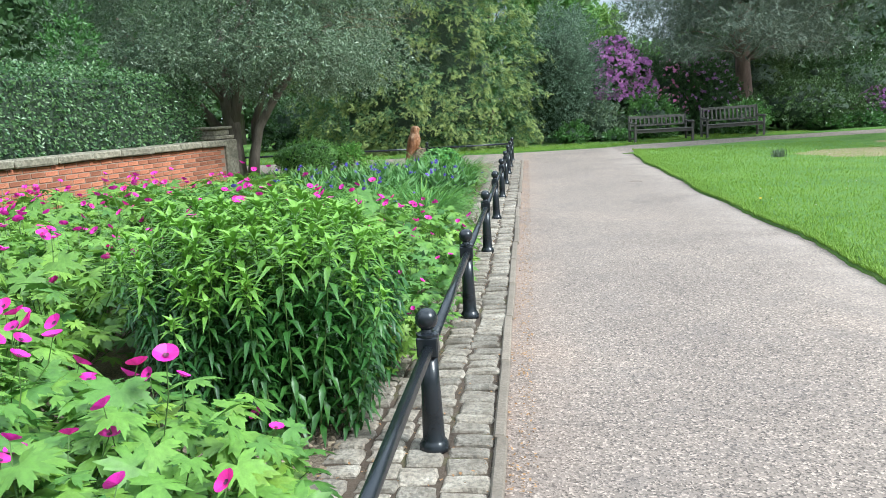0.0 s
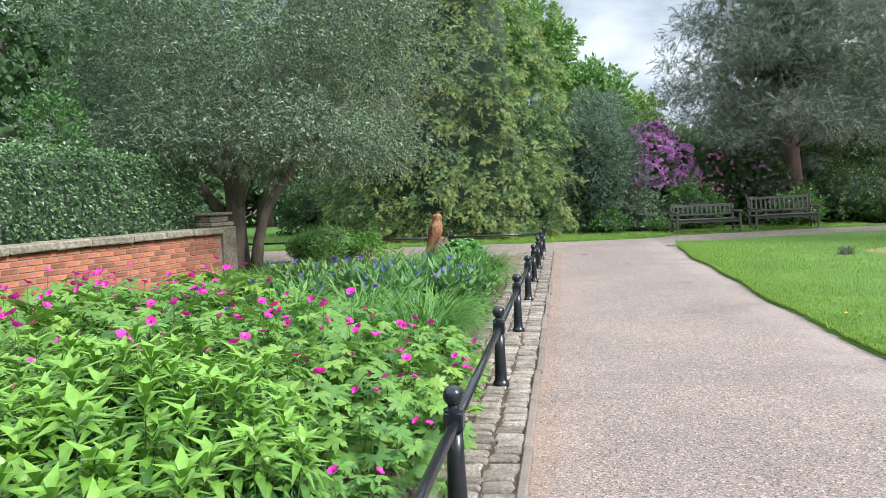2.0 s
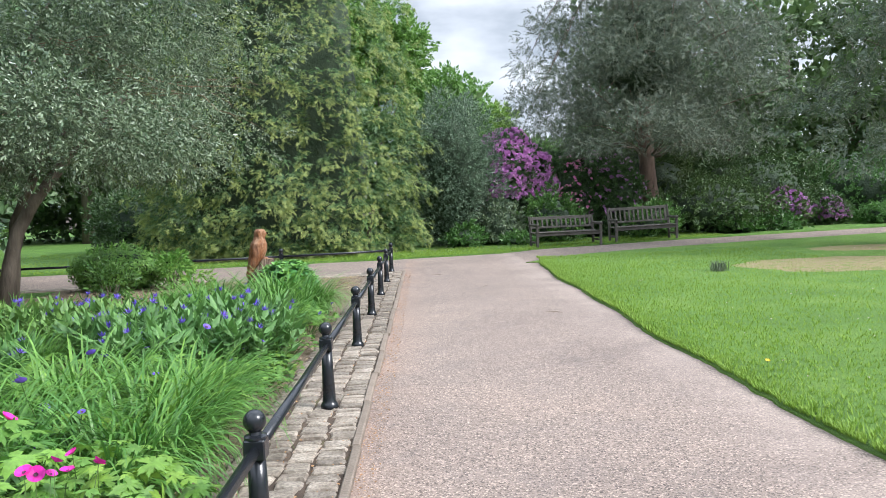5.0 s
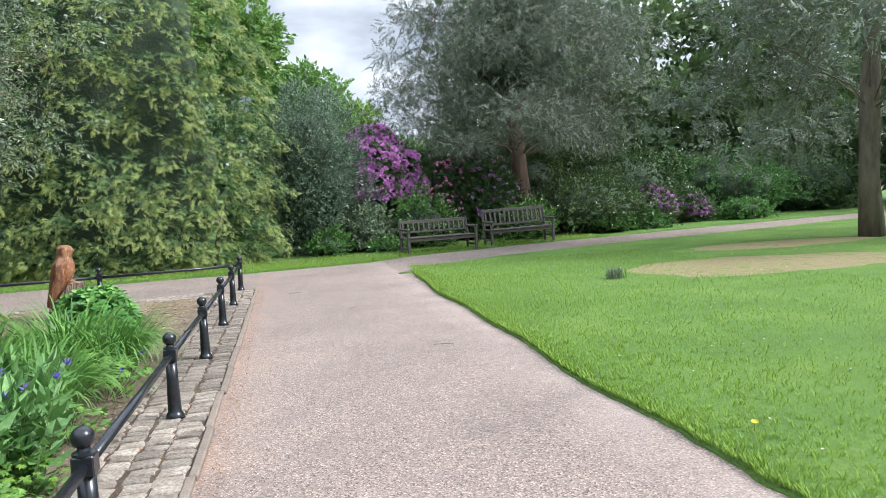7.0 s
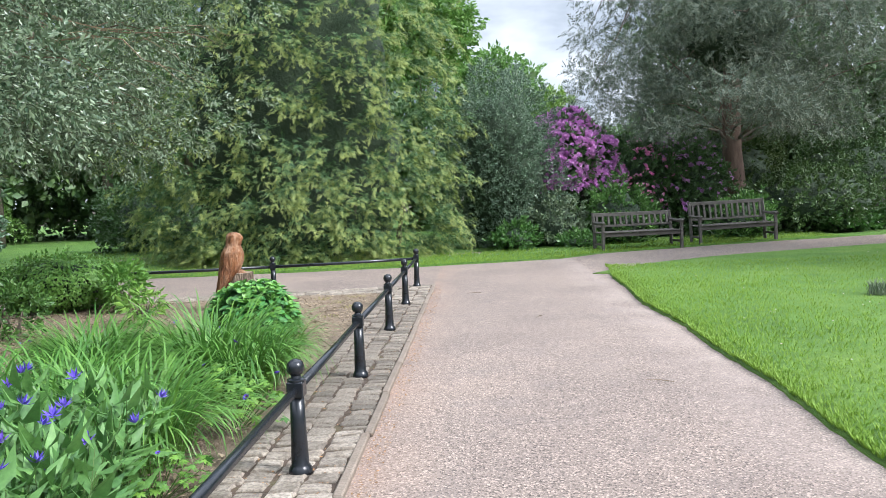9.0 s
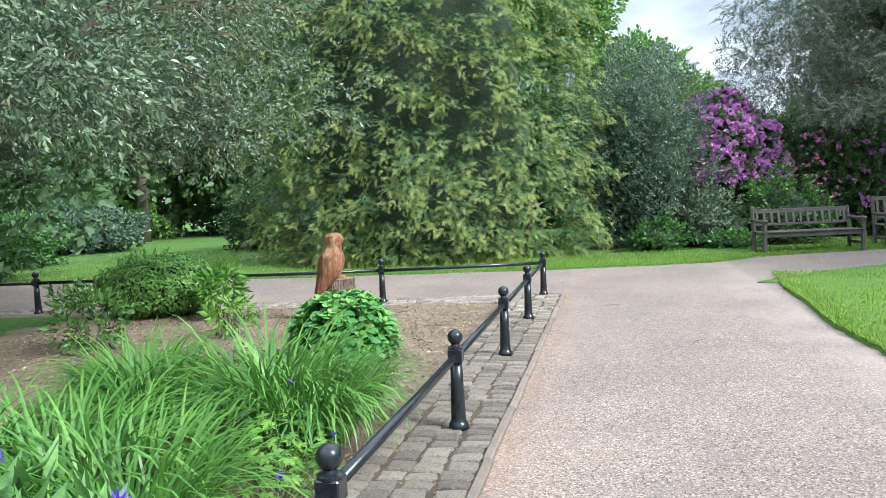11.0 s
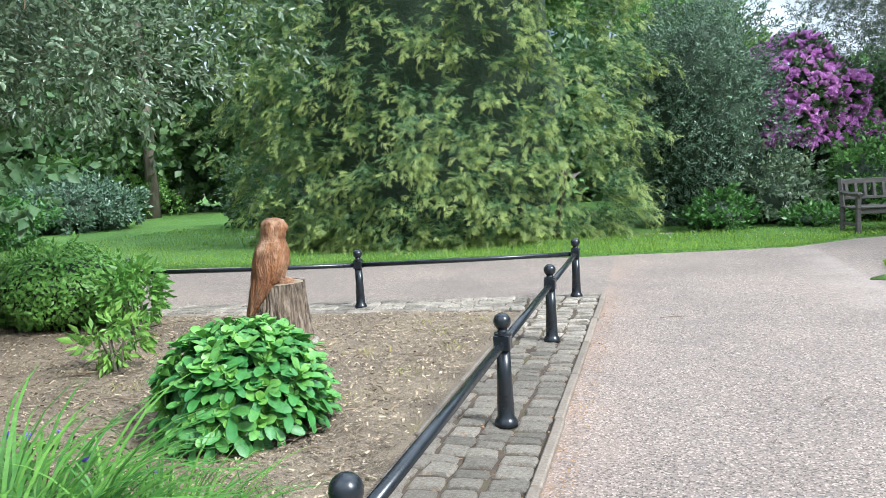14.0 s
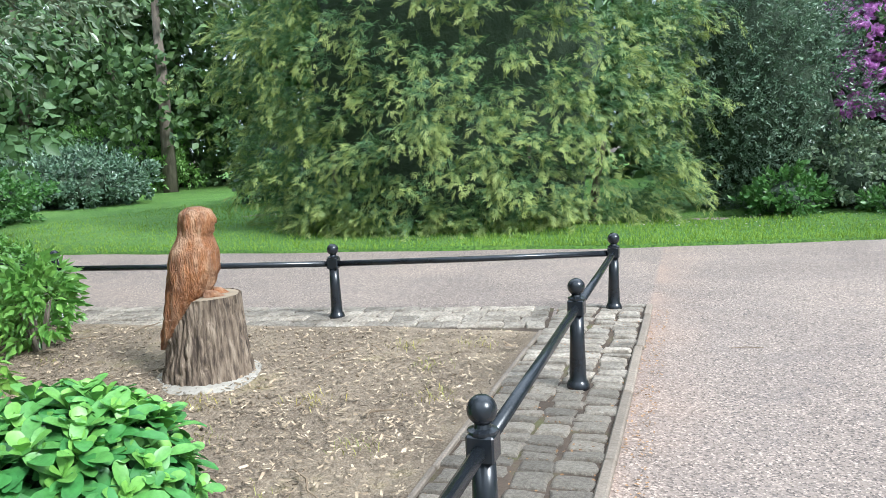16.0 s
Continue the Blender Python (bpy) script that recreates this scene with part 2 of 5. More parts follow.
L_GERANIUM = leaf_mat("geranium_leaf", (0.045, 0.15, 0.028), (0.215, 0.39, 0.06), rough=0.5, trans=0.3, patch=0.8)
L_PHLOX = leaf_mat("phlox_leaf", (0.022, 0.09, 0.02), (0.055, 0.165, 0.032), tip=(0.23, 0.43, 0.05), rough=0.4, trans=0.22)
L_LILY = leaf_mat("daylily_leaf", (0.05, 0.165, 0.03), (0.16, 0.335, 0.06), rough=0.42, trans=0.3)
L_KNAP = leaf_mat("knapweed_leaf", (0.045, 0.135, 0.03), (0.155, 0.31, 0.08), rough=0.55, trans=0.25)
L_SEDUM = leaf_mat("sedum_leaf", (0.042, 0.165, 0.042), (0.085, 0.265, 0.062), tip=(0.27, 0.51, 0.09), rough=0.45, trans=0.15)
L_SHRUB = leaf_mat("privet_leaf", (0.04, 0.125, 0.03), (0.12, 0.25, 0.06), rough=0.4, trans=0.25)
L_PRIVET = leaf_mat("sunny_shrub_leaf", (0.10, 0.26, 0.05), (0.26, 0.47, 0.10), rough=0.4, trans=0.35)
L_HOLLY = leaf_mat("holly_leaf", (0.035, 0.085, 0.045), (0.205, 0.285, 0.19), rough=0.28, trans=0.15)
L_HEDGE = leaf_mat("hedge_leaf", (0.05, 0.13, 0.05), (0.18, 0.28, 0.11), rough=0.32, trans=0.15)
L_CYPRESS = leaf_mat("cypress_spray", (0.05, 0.125, 0.06), (0.15, 0.26, 0.10), tip=(0.53, 0.56, 0.14), rough=0.6, trans=0.35, patch=0.7)
L_YEW = leaf_mat("yew_needles", (0.09, 0.13, 0.10), (0.17, 0.20, 0.15), tip=(0.22, 0.24, 0.17), rough=0.75, trans=0.2, patch=0.5)
L_LIME = leaf_mat("spring_leaf", (0.09, 0.20, 0.04), (0.20, 0.36, 0.08), rough=0.5, trans=0.3, patch=0.4)
L_RHODO = leaf_mat("rhododendron_leaf", (0.045, 0.10, 0.035), (0.10, 0.17, 0.055), rough=0.35, trans=0.12)
L_WOODS = leaf_mat("woodland_leaf", (0.055, 0.115, 0.048), (0.125, 0.21, 0.075), rough=0.55, trans=0.2, patch=0.25)
L_GRASS = leaf_mat("grass_blade", (0.15, 0.29, 0.03), (0.235, 0.38, 0.05), rough=0.6, trans=0.3, patch=0.6)
P_MAGENTA = leaf_mat("magenta_petal", (0.62, 0.012, 0.30), (0.78, 0.03, 0.46), rough=0.5, trans=0.3)
P_PURPLE = leaf_mat("rhododendron_petal", (0.58, 0.20, 0.62), (0.90, 0.54, 0.90), rough=0.6, trans=0.25)
P_BLUE = leaf_mat("cornflower_petal", (0.075, 0.05, 0.42), (0.16, 0.10, 0.62), rough=0.5, trans=0.2)
P_EYE = leaf_mat("dark_flower_eye", (0.05, 0.008, 0.04), (0.10, 0.015, 0.07), rough=0.6, trans=0.1)
P_YELLOW = leaf_mat("yellow_petal", (0.75, 0.50, 0.02), (0.85, 0.65, 0.03), rough=0.5, trans=0.2)
P_PALE = leaf_mat("pale_petal", (0.55, 0.45, 0.55), (0.75, 0.68, 0.75), rough=0.5, trans=0.2)


# ---- mesh helpers ----
def part(name, bm, material, parent=None, label=""):
    me = bpy.data.meshes.new(name)
    bm.to_mesh(me)
    bm.free()
    return part_mesh(name, me, material, parent, label)


def part_mesh(name, me, material, parent=None, label=""):
    ob = new(name, me)
    if material and not me.materials:
        me.materials.append(material)
    ob.parent = parent
    if label:
        tagged(ob, label)
    return ob


def smooth(ob):
    ob.data.polygons.foreach_set("use_smooth", [True] * len(ob.data.polygons))
    return ob


def array_mesh(name, verts, loops, starts, totals, uvs, material):
    me = bpy.data.meshes.new(name)
    me.vertices.add(len(verts))
    me.vertices.foreach_set("co", np.ascontiguousarray(verts, dtype=np.float32).ravel())
    me.loops.add(len(loops))
    me.loops.foreach_set("vertex_index", loops.astype(np.int32))
    me.polygons.add(len(starts))
    me.polygons.foreach_set("loop_start", starts.astype(np.int32))
    me.polygons.foreach_set("loop_total", totals.astype(np.int32))
    if uvs is not None:
        layer = me.uv_layers.new(name="UVMap")
        layer.data.foreach_set("uv", np.ascontiguousarray(uvs[loops], dtype=np.float32).ravel())
    me.update(calc_edges=True)
    me.materials.append(material)
    return me


def join_temps(temps):
    """Several (verts, faces, uvs) templates as one."""
    V, F, U, o = [], [], [], 0
    for v, f, u in temps:
        V.append(v)
        U.append(u)
        F += [tuple(i + o for i in q) for q in f]
        o += len(v)
    return np.vstack(V), F, np.vstack(U)


def moved(temp, m):
    v, f, u = temp
    a = np.array(m)
    return v @ a[:3, :3].T + a[:3, 3], f, u


def scatter(name, temps, P, R, S, material, bend=None):
    """One mesh of many templates: places P (n,3), turns R (n,3,3), sizes S (n)."""
    P, R, S = np.asarray(P, float), np.asarray(R, float), np.asarray(S, float)
    pick = np.arange(len(P)) % len(temps)
    V, L, ST, TO, U = [], [], [], [], []
    vo = lo = 0
    for k, (v, f, u) in enumerate(temps):
        ids = np.nonzero(pick == k)[0]
        if not len(ids):
            continue
        w = np.einsum("nij,vj->nvi", R[ids], v) * S[ids][:, None, None] + P[ids][:, None, :]
        fl = np.array([i for q in f for i in q])
        tot = np.array([len(q) for q in f])
        st = np.concatenate([[0], np.cumsum(tot)[:-1]])
        n = len(ids)
        V.append(w.reshape(-1, 3))
        U.append(np.tile(u, (n, 1)))
        L.append((fl[None, :] + (np.arange(n) * len(v))[:, None] + vo).ravel())
        ST.append((st[None, :] + (np.arange(n) * len(fl))[:, None] + lo).ravel())
        TO.append(np.tile(tot, n))
        vo += n * len(v)
        lo += n * len(fl)
    return array_mesh(name, np.vstack(V), np.concatenate(L), np.concatenate(ST), np.concatenate(TO), np.vstack(U), material)


def unit(a):
    a = np.asarray(a, float)
    return a / np.maximum(np.linalg.norm(a, axis=-1, keepdims=True), 1e-9)


def turns(axis, nrm):
    """Turns whose y is axis and whose z leans to nrm."""
    y = unit(axis)
    x = unit(np.cross(y, nrm))
    z = np.cross(x, y)
    return np.stack([x, y, z], axis=-1)


def jitter(n, s=1.0):
    return rng.normal(0, s, (n, 3))


# ---- leaf templates: y runs along the leaf, z is its upper side ----
def t_kite(L=1.0, W=0.4, fold=0.12, droop=0.15):
    """The same leaf in two triangles."""
    v = np.array([[0, 0, 0], [-W / 2, L * 0.48, fold * W], [0, L, -droop * L], [W / 2, L * 0.48, fold * W]])
    return v, [(0, 2, 1), (0, 3, 2)], np.array([[0.5, 0], [0, 0.5], [0.5, 1.0], [1, 0.5]])


def t_leaf(L=1.0, W=0.4, fold=0.12, droop=0.15):
    v = np.array([[0, 0, 0], [-W / 2, L * 0.45, fold * W], [0, L * 0.5, 0], [W / 2, L * 0.45, fold * W], [0, L, -droop * L]])
    return v, [(0, 2, 1), (2, 4, 1), (0, 3, 2), (2, 3, 4)], np.array([[0.5, 0], [0, 0.5], [0.5, 0.5], [1, 0.5], [0.5, 1.0]])


def t_round(L=1.0, W=0.5, fold=0.12, droop=0.1):
    """A fleshy leaf, broadest past its middle, with a rounded end."""
    half = [(0.0, 0.07), (0.32, 0.25), (0.62, 0.47), (0.86, 0.43), (1.0, 0.14)]
    v, u = [], []
    for s, w in half:
        z = -droop * L * s * s
        v += [[-w * W, s * L, z + fold * w * W], [0, s * L, z], [w * W, s * L, z + fold * w * W]]
        u += [[0, s], [0.5, s], [1, s]]
    f = []
    for i in range(4):
        a = 3 * i
        f += [(a, a + 1, a + 4, a + 3), (a + 1, a + 2, a + 5, a + 4)]
    return np.array(v), f, np.array(u)


def t_blade(L=1.0, W=0.05, curve=0.9, n=4, lift=1.2):
    """A strap leaf that rises and arches over."""
    v, u = [], []
    a, y, z = lift, 0.0, 0.0
    for i in range(n + 1):
        s = i / n
        w = W * (0.6 + 0.6 * s) * (1 - s ** 3) / 2 + 0.0008
        v += [[-w, y, z], [w, y, z]]
        u += [[0, s], [1, s]]
        y += L / n * math.cos(a)
        z += L / n * math.sin(a)
        a -= curve * 2.0 / n * (0.4 + 1.2 * s)
    f = [(2 * i, 2 * i + 1, 2 * i + 3, 2 * i + 2) for i in range(n)]
    return np.array(v), f, np.array(u)


def t_palmate(lobes=5, cup=0.12):
    """A deeply cut, toothed round leaf with its stalk end at the origin."""
    v, u, f = [[0, 0, 0]], [[0.5, 0.0]], []
    span = radians(300)
    ring = []
    for i in range(lobes):
        c = -span / 2 + span * (i + 0.5) / lobes
        h = span / lobes / 2
        k = 1.0 - 0.18 * abs(2 * (i + 0.5) / lobes - 1)
        for da, r in ((-0.98, 0.40), (-0.6, 0.74), (-0.36, 0.70), (0.0, 1.0), (0.36, 0.68), (0.6, 0.76)):
            ring.append((c + da * h, r * k))
    ring.append((span / 2, 0.42))
    for a, r in ring:
        x, y = r * math.sin(a) * 0.52, r * math.cos(a) * 0.52
        v.append([x, y, cup * r * math.sin(a * 2.5) * 0.25 - 0.16 * r * r])
        u.append([0.5 + x, r])
    f = [(0, i + 1, i) for i in range(1, len(ring))]
    return np.array(v), f, np.array(u)


def t_twig(leaves=9, L=0.5, W=0.2, length=1.0, seed=0, fold=0.15, spread=1.0, shape=t_kite):
    """A short shoot with leaves to all sides and one at the tip."""
    r = random.Random(seed)
    out = []
    for i in range(leaves):
        s = (i + 0.6) / leaves
        a = i * 2.4 + r.uniform(-0.4, 0.4)
        tilt = radians(r.uniform(35, 75)) * spread * (1.1 - 0.5 * s)
        m = pose(0, length * s, 0) @ Matrix.Rotation(a, 4, "Y") @ Matrix.Rotation(tilt, 4, "X") @ Matrix.Rotation(r.uniform(-0.5, 0.5), 4, "Y")
        k = r.uniform(0.75, 1.15)
        v, f, u = moved(shape(L * k, W * k, fold, r.uniform(0.0, 0.3)), m)
        u = np.column_stack([u[:, 0], u[:, 1] * 0.25 + 0.75 * s])
        out.append((v, f, u))
    return join_temps(out)


def t_frond(seed=0, fingers=3, droop=0.3):
    """A flat scale-leaf spray with side fingers, drooping at its tip."""
    r = random.Random(seed)
    out = []

    def finger(x, y, ang, L, W):
        d = np.array([math.sin(ang), math.cos(ang)])
        s = np.array([d[1], -d[0]])
        pts = [np.array([x, y]), np.array([x, y]) + d * L * 0.55 + s * W / 2, np.array([x, y]) + d * L, np.array([x, y]) + d * L * 0.55 - s * W / 2]
        zz = [-droop * p[1] ** 2 - 0.12 * abs(p[0]) + r.uniform(-0.02, 0.02) for p in pts]
        v = np.array([[p[0], p[1], z] for p, z in zip(pts, zz)])
        uu = np.array([[0.5, min(1, max(0, p[1] * 0.75 + abs(p[0]) * 0.6))] for p in pts])
        return v, [(0, 3, 2, 1)], uu

    for i in range(fingers):
        s = (i + 0.7) / (fingers + 0.7)
        for side in (-1, 1):
            L = (0.46 - 0.24 * s) * r.uniform(0.75, 1.25)
            out.append(finger(0, s * 0.8, side * r.uniform(0.4, 0.75), L * 1.15, 0.075))
    out.append(finger(0, 0.70, r.uniform(-0.1, 0.1), 0.38, 0.07))
    out.append(finger(0, 0.0, 0, 0.85, 0.05))
    return join_temps(out)


def t_needles(seed=0, n=9):
    """A feathery drooping shoot."""
    r = random.Random(seed)
    out = []
    for i in range(n):
        s = (i + 0.5) / n
        side = -1 if i % 2 else 1
        ang = side * r.uniform(0.6, 1.15)
        L = (0.36 - 0.18 * s) * r.uniform(0.7, 1.2)
        d = np.array([math.sin(ang), math.cos(ang), r.uniform(-0.35, 0.2)]) * L
        b = np.array([0, s * 0.95, -0.22 * s * s])
        w = np.array([0.035, 0.045, 0])
        out.append((np.array([b - w, b + d * 0.5 + w * 0.6, b + d, b + w]), [(0, 3, 1), (0, 1, 2)], np.array([[0, s], [1, s], [0.5, min(1, s + 0.2)], [1, s]])))
    return join_temps(out)


# ---- crowns ----
def tube(bm, pts, radii, sides=8, wob=0.0):
    rings = []
    for i, (p, r) in enumerate(zip(pts, radii)):
        p = Vector(p)
        d = (Vector(pts[min(i + 1, len(pts) - 1)]) - Vector(pts[max(i - 1, 0)])).normalized()
        x = d.orthogonal().normalized() if abs(d.z) < 0.99 else Vector((1, 0, 0))
        if i and rings:
            x = (last_x - d * last_x.dot(d)).normalized()
        last_x = x
        y = d.cross(x)
        ring = []
        for k in range(sides):
            a = 2 * math.pi * k / sides
            rr = r * (1 + wob * noise.noise(Vector((math.cos(a) * 2, math.sin(a) * 2, i * 0.7 + p.x))))
            ring.append(bm.verts.new(p + (x * math.cos(a) + y * math.sin(a)) * rr))
        rings.append(ring)
    for a, b in zip(rings, rings[1:]):
        for k in range(sides):
            bm.faces.new((a[k], a[(k + 1) % sides], b[(k + 1) % sides], b[k]))
    bm.faces.new(rings[-1])
    bm.faces.new(list(reversed(rings[0])))


def bent(a, b, lift, n=5, wob=0.1):
    a, b = Vector(a), Vector(b)
    out = []
    for i in range(n + 1):
        s = i / n
        p = a.lerp(b, s) + Vector((0, 0, lift * math.sin(math.pi * s)))
        if 0 < i < n:
            p += Vector(rng.normal(0, wob, 3))
        out.append(p)
    return out


def lumps(d, freq, amp, seed):
    """Smooth lumpy factor over unit directions."""
    return np.array([1 + amp * noise.noise(Vector(v) * freq + Vector((seed, seed * 0.7, 0))) for v in d])


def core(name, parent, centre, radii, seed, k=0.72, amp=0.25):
    """An added dark solid that closes a dense bush, its inner shade as colour."""
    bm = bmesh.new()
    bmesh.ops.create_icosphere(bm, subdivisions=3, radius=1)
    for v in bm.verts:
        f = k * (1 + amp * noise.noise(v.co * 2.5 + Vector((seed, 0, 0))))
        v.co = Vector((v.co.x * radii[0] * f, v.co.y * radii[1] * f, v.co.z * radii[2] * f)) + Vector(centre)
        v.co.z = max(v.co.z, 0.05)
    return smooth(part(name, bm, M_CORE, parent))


def shell(n, centre, radii, seed, amp=0.22, freq=2.2, depth=0.25, zmin=None, flat=0.0):
    """Places and outward ways over a lumpy ellipsoid."""
    d = unit(rng.normal(0, 1, (n, 3)))
    f = lumps(d, freq, amp, seed) * (1 - depth * rng.random(n) ** 1.6)
    P = np.array(centre) + d * np.array(radii) * f[:, None]
    N = unit(d / np.array(radii))
    if zmin is not None:
        keep = P[:, 2] > zmin + 0.05 * rng.random(n)
        P, N = P[keep], N[keep]
    return P, N


def cluster_points(centres, sizes, per, flat=0.55):
    """Places and ways round clump centres."""
    C = np.repeat(np.asarray(centres, float), per, axis=0)
    S = np.repeat(np.asarray(sizes, float), per)
    d = unit(rng.normal(0, 1, C.shape)) * (rng.random(len(C)) ** 0.4)[:, None]
    P = C + d * S[:, None] * np.array([1, 1, flat])
    return P, unit(d + np.array([0, 0, 0.15]))


# ---- ground, paths, lawns ----
def line_at(pts, x):
    return float(np.interp(x, [p[0] for p in pts], [p[1] for p in pts]))


def sheet(name, xs, ylow, yhigh, ny, z, mat, label, rough=0.0, skirt=0.0, freq=0.8):
    """A loft over x between two lines, with a turned-down rim."""
    bm = bmesh.new()
    grid = []
    for x in xs:
        a, b = ylow(x), yhigh(x)
        col = []
        for j in range(ny + 1):
            s = (j / ny) ** 1.0
            y = a + (b - a) * s
            col.append(bm.verts.new((x, y, z + rough * noise.noise(Vector((x * freq, y * freq, 3.1))))))
        grid.append(col)
    for a, b in zip(grid, grid[1:]):
        for j in range(ny):
            bm.faces.new((a[j], b[j], b[j + 1], a[j + 1]))
    if skirt:
        rim = [e for e in bm.edges if e.is_boundary]
        new_v = bmesh.ops.extrude_edge_only(bm, edges=rim)["geom"]
        for v in new_v:
            if isinstance(v, bmesh.types.BMVert):
                v.co.z -= skirt
    bmesh.ops.recalc_face_normals(bm, faces=bm.faces)
    ob = smooth(part(name, bm, mat))
    return tagged(ob, label, kind="structure")


def steps(*spans):
    out = []
    for a, b, n in spans:
        out += list(np.linspace(a, b, n, endpoint=False))
    return out + [spans[-1][1]]


FAR_EDGE = [(-60, 20.5), (-9.5, 23.1), (-5, 23.3), (-0.2, 23.75), (2.7, 24.35), (3.7, 25.35), (6, 26.35), (8.5, 27.2), (17, 29.8), (60, 42)]
LAWN_TOP = [(2.9, 21.4), (3.3, 21.9), (4.0, 22.6), (5.6, 23.7), (7.4, 24.5), (10.8, 25.4), (14, 26.3), (17, 27.4), (60, 39)]
LAWN_SIDE = 2.96


def lawn_edge(y):
    return LAWN_SIDE + 0.04 * math.sin(y * 0.9) + 0.025 * math.sin(y * 2.3 + 1) + 0.03 * noise.noise(Vector((y * 5, 0, 0))) + max(0.0, (y - 17) * 0.05)


tagged(part("ground", (lambda b: (bmesh.ops.create_grid(b, x_segments=8, y_segments=8, size=1500), b)[1])(bmesh.new()), M_EARTH), "bare dark earth under the park", kind="structure").location.z = -0.06

path_bm = bmesh.new()
xs, ys = np.linspace(-40, 50, 61), np.linspace(-30, 42, 61)
pv = [[path_bm.verts.new((x, y, 0.008 * noise.noise(Vector((x * 0.7, y * 0.7, 0))))) for y in ys] for x in xs]
for i in range(len(xs) - 1):
    for j in range(len(ys) - 1):
        path_bm.faces.new((pv[i][j], pv[i + 1][j], pv[i + 1][j + 1], pv[i][j + 1]))
tagged(smooth(part("pavement", path_bm, M_ASPHALT)), "pinkish grey chipped asphalt park path, worn", kind="structure")

# the lawn is lofted across y so that its side follows the path
lawn_bm = bmesh.new()
rows = []
for y in steps((-30, 0, 12), (0, 24, 300), (24, 42, 20)):
    x0 = lawn_edge(y) if y < 21.3 else float(np.interp(y, [p[1] for p in LAWN_TOP], [p[0] for p in LAWN_TOP]))
    row = []
    for s in steps((0, 0.02, 4), (0.02, 0.25, 16), (0.25, 1.0, 12)):
        x = x0 + 60 * s
        edge = min(1.0, (x - x0) / 0.15)
        row.append(lawn_bm.verts.new((x, y, 0.012 + 0.022 * edge + 0.02 * noise.noise(Vector((x * 0.6, y * 0.6, 7))) * edge)))
    rows.append(row)
for a, b in zip(rows, rows[1:]):
    for j in range(len(a) - 1):
        lawn_bm.faces.new((a[j], a[j + 1], b[j + 1], b[j]))
rim = [e for e in lawn_bm.edges if e.is_boundary]
for v in bmesh.ops.extrude_edge_only(lawn_bm, edges=rim)["geom"]:
    if isinstance(v, bmesh.types.BMVert):
        v.co.z -= 0.06
bmesh.ops.recalc_face_normals(lawn_bm, faces=lawn_bm.faces)
tagged(smooth(part("lawn", lawn_bm, M_GRASS)), "bright green mown park lawn with daisies", kind="structure")

# beyond the paths: verge and woodland floor
sheet("verge", steps((-60, -12, 16), (-12, 18, 90), (18, 60, 12)), lambda x: line_at(FAR_EDGE, x) + 0.03 * math.sin(x * 3.1), lambda x: line_at(FAR_EDGE, x) + 60, 60, 0.03, M_SHADE_GRASS, "rough grass verge beside the path", 0.05, 0.08, 0.5)


# bare patch under the lawn tree
def blob_patch(name, cx, cy, rx, ry, z, mat, label, seed):
    bm = bmesh.new()
    c = bm.verts.new((cx, cy, z + 0.012))
    last = []
    for ring in range(1, 5):
        cur = []
        for k in range(48):
            a = 2 * math.pi * k / 48
            f = ring / 4 * (1 + 0.22 * noise.noise(Vector((math.cos(a) * 1.8, math.sin(a) * 1.8, seed))) + 0.08 * noise.noise(Vector((math.cos(a) * 6, math.sin(a) * 6, seed))))
            cur.append(bm.verts.new((cx + rx * f * math.cos(a), cy + ry * f * math.sin(a), z + 0.012 * (1 - ring / 4) - (0.03 if ring == 4 else 0))))
        for k in range(48):
            if last:
                bm.faces.new((last[k], cur[k], cur[(k + 1) % 48], last[(k + 1) % 48]))
            else:
                bm.faces.new((c, cur[k], cur[(k + 1) % 48]))
        last = cur
    return tagged(smooth(part(name, bm, mat)), label, kind="structure")


blob_patch("dry_patch", 8.6, 18.2, 2.6, 1.5, 0.05, M_DRY, "bare straw-coloured patch worn in the lawn", 2.0)
blob_patch("dry_patch", 11.2, 21.3, 2.6, 0.9, 0.048, M_DRY, "bare straw-coloured patch worn in the lawn", 5.0)

# planting bed: chipped soil between the setts, the wall and the cross path
BED_X = -0.43
bed_bm = bmesh.new()
rows = []
for y in steps((-6, 19.62, 110),):
    row = []
    for s in steps((0, 1, 44),):
        x = BED_X - s * 13
        yy = y + 0.1 * (x + 0.43) * max(0.0, (y + 6) / 25.6)
        row.append(bed_bm.verts.new((x, yy, 0.012 + 0.03 * min(1, s * 8) * (1 + noise.noise(Vector((x * 1.3, yy * 1.3, 1)))) + 0.008 * noise.noise(Vector((x * 7, yy * 7, 2))))))
    rows.append(row)
for a, b in zip(rows, rows[1:]):
    for j in range(len(a) - 1):
        bed_bm.faces.new((a[j + 1], a[j], b[j], b[j + 1]))
tagged(smooth(part("bed_soil", bed_bm, M_SOIL)), "dry chipped bark soil of the planting bed", kind="structure")
# grass beyond the bed on the far side of the garden wall
sheet("ground_beyond_wall", steps((-60, -5.9, 30),), lambda x: -20, lambda x: 19.2 + 0.1 * x, 40, 0.06, M_SHADE_GRASS, "shaded rough grass under the trees", 0.05)


# ---- railing ----
POST_Y = [-0.2, 1.9, 4.0, 5.94, 8.2, 10.35, 12.55, 14.58, 16.61, 18.47, 20.39]
FAR_POSTS = [(-2.12, 19.83), (-4.6, 19.49), (-7.0, 19.15), (-9.4, 18.8), (-11.8, 18.46)]


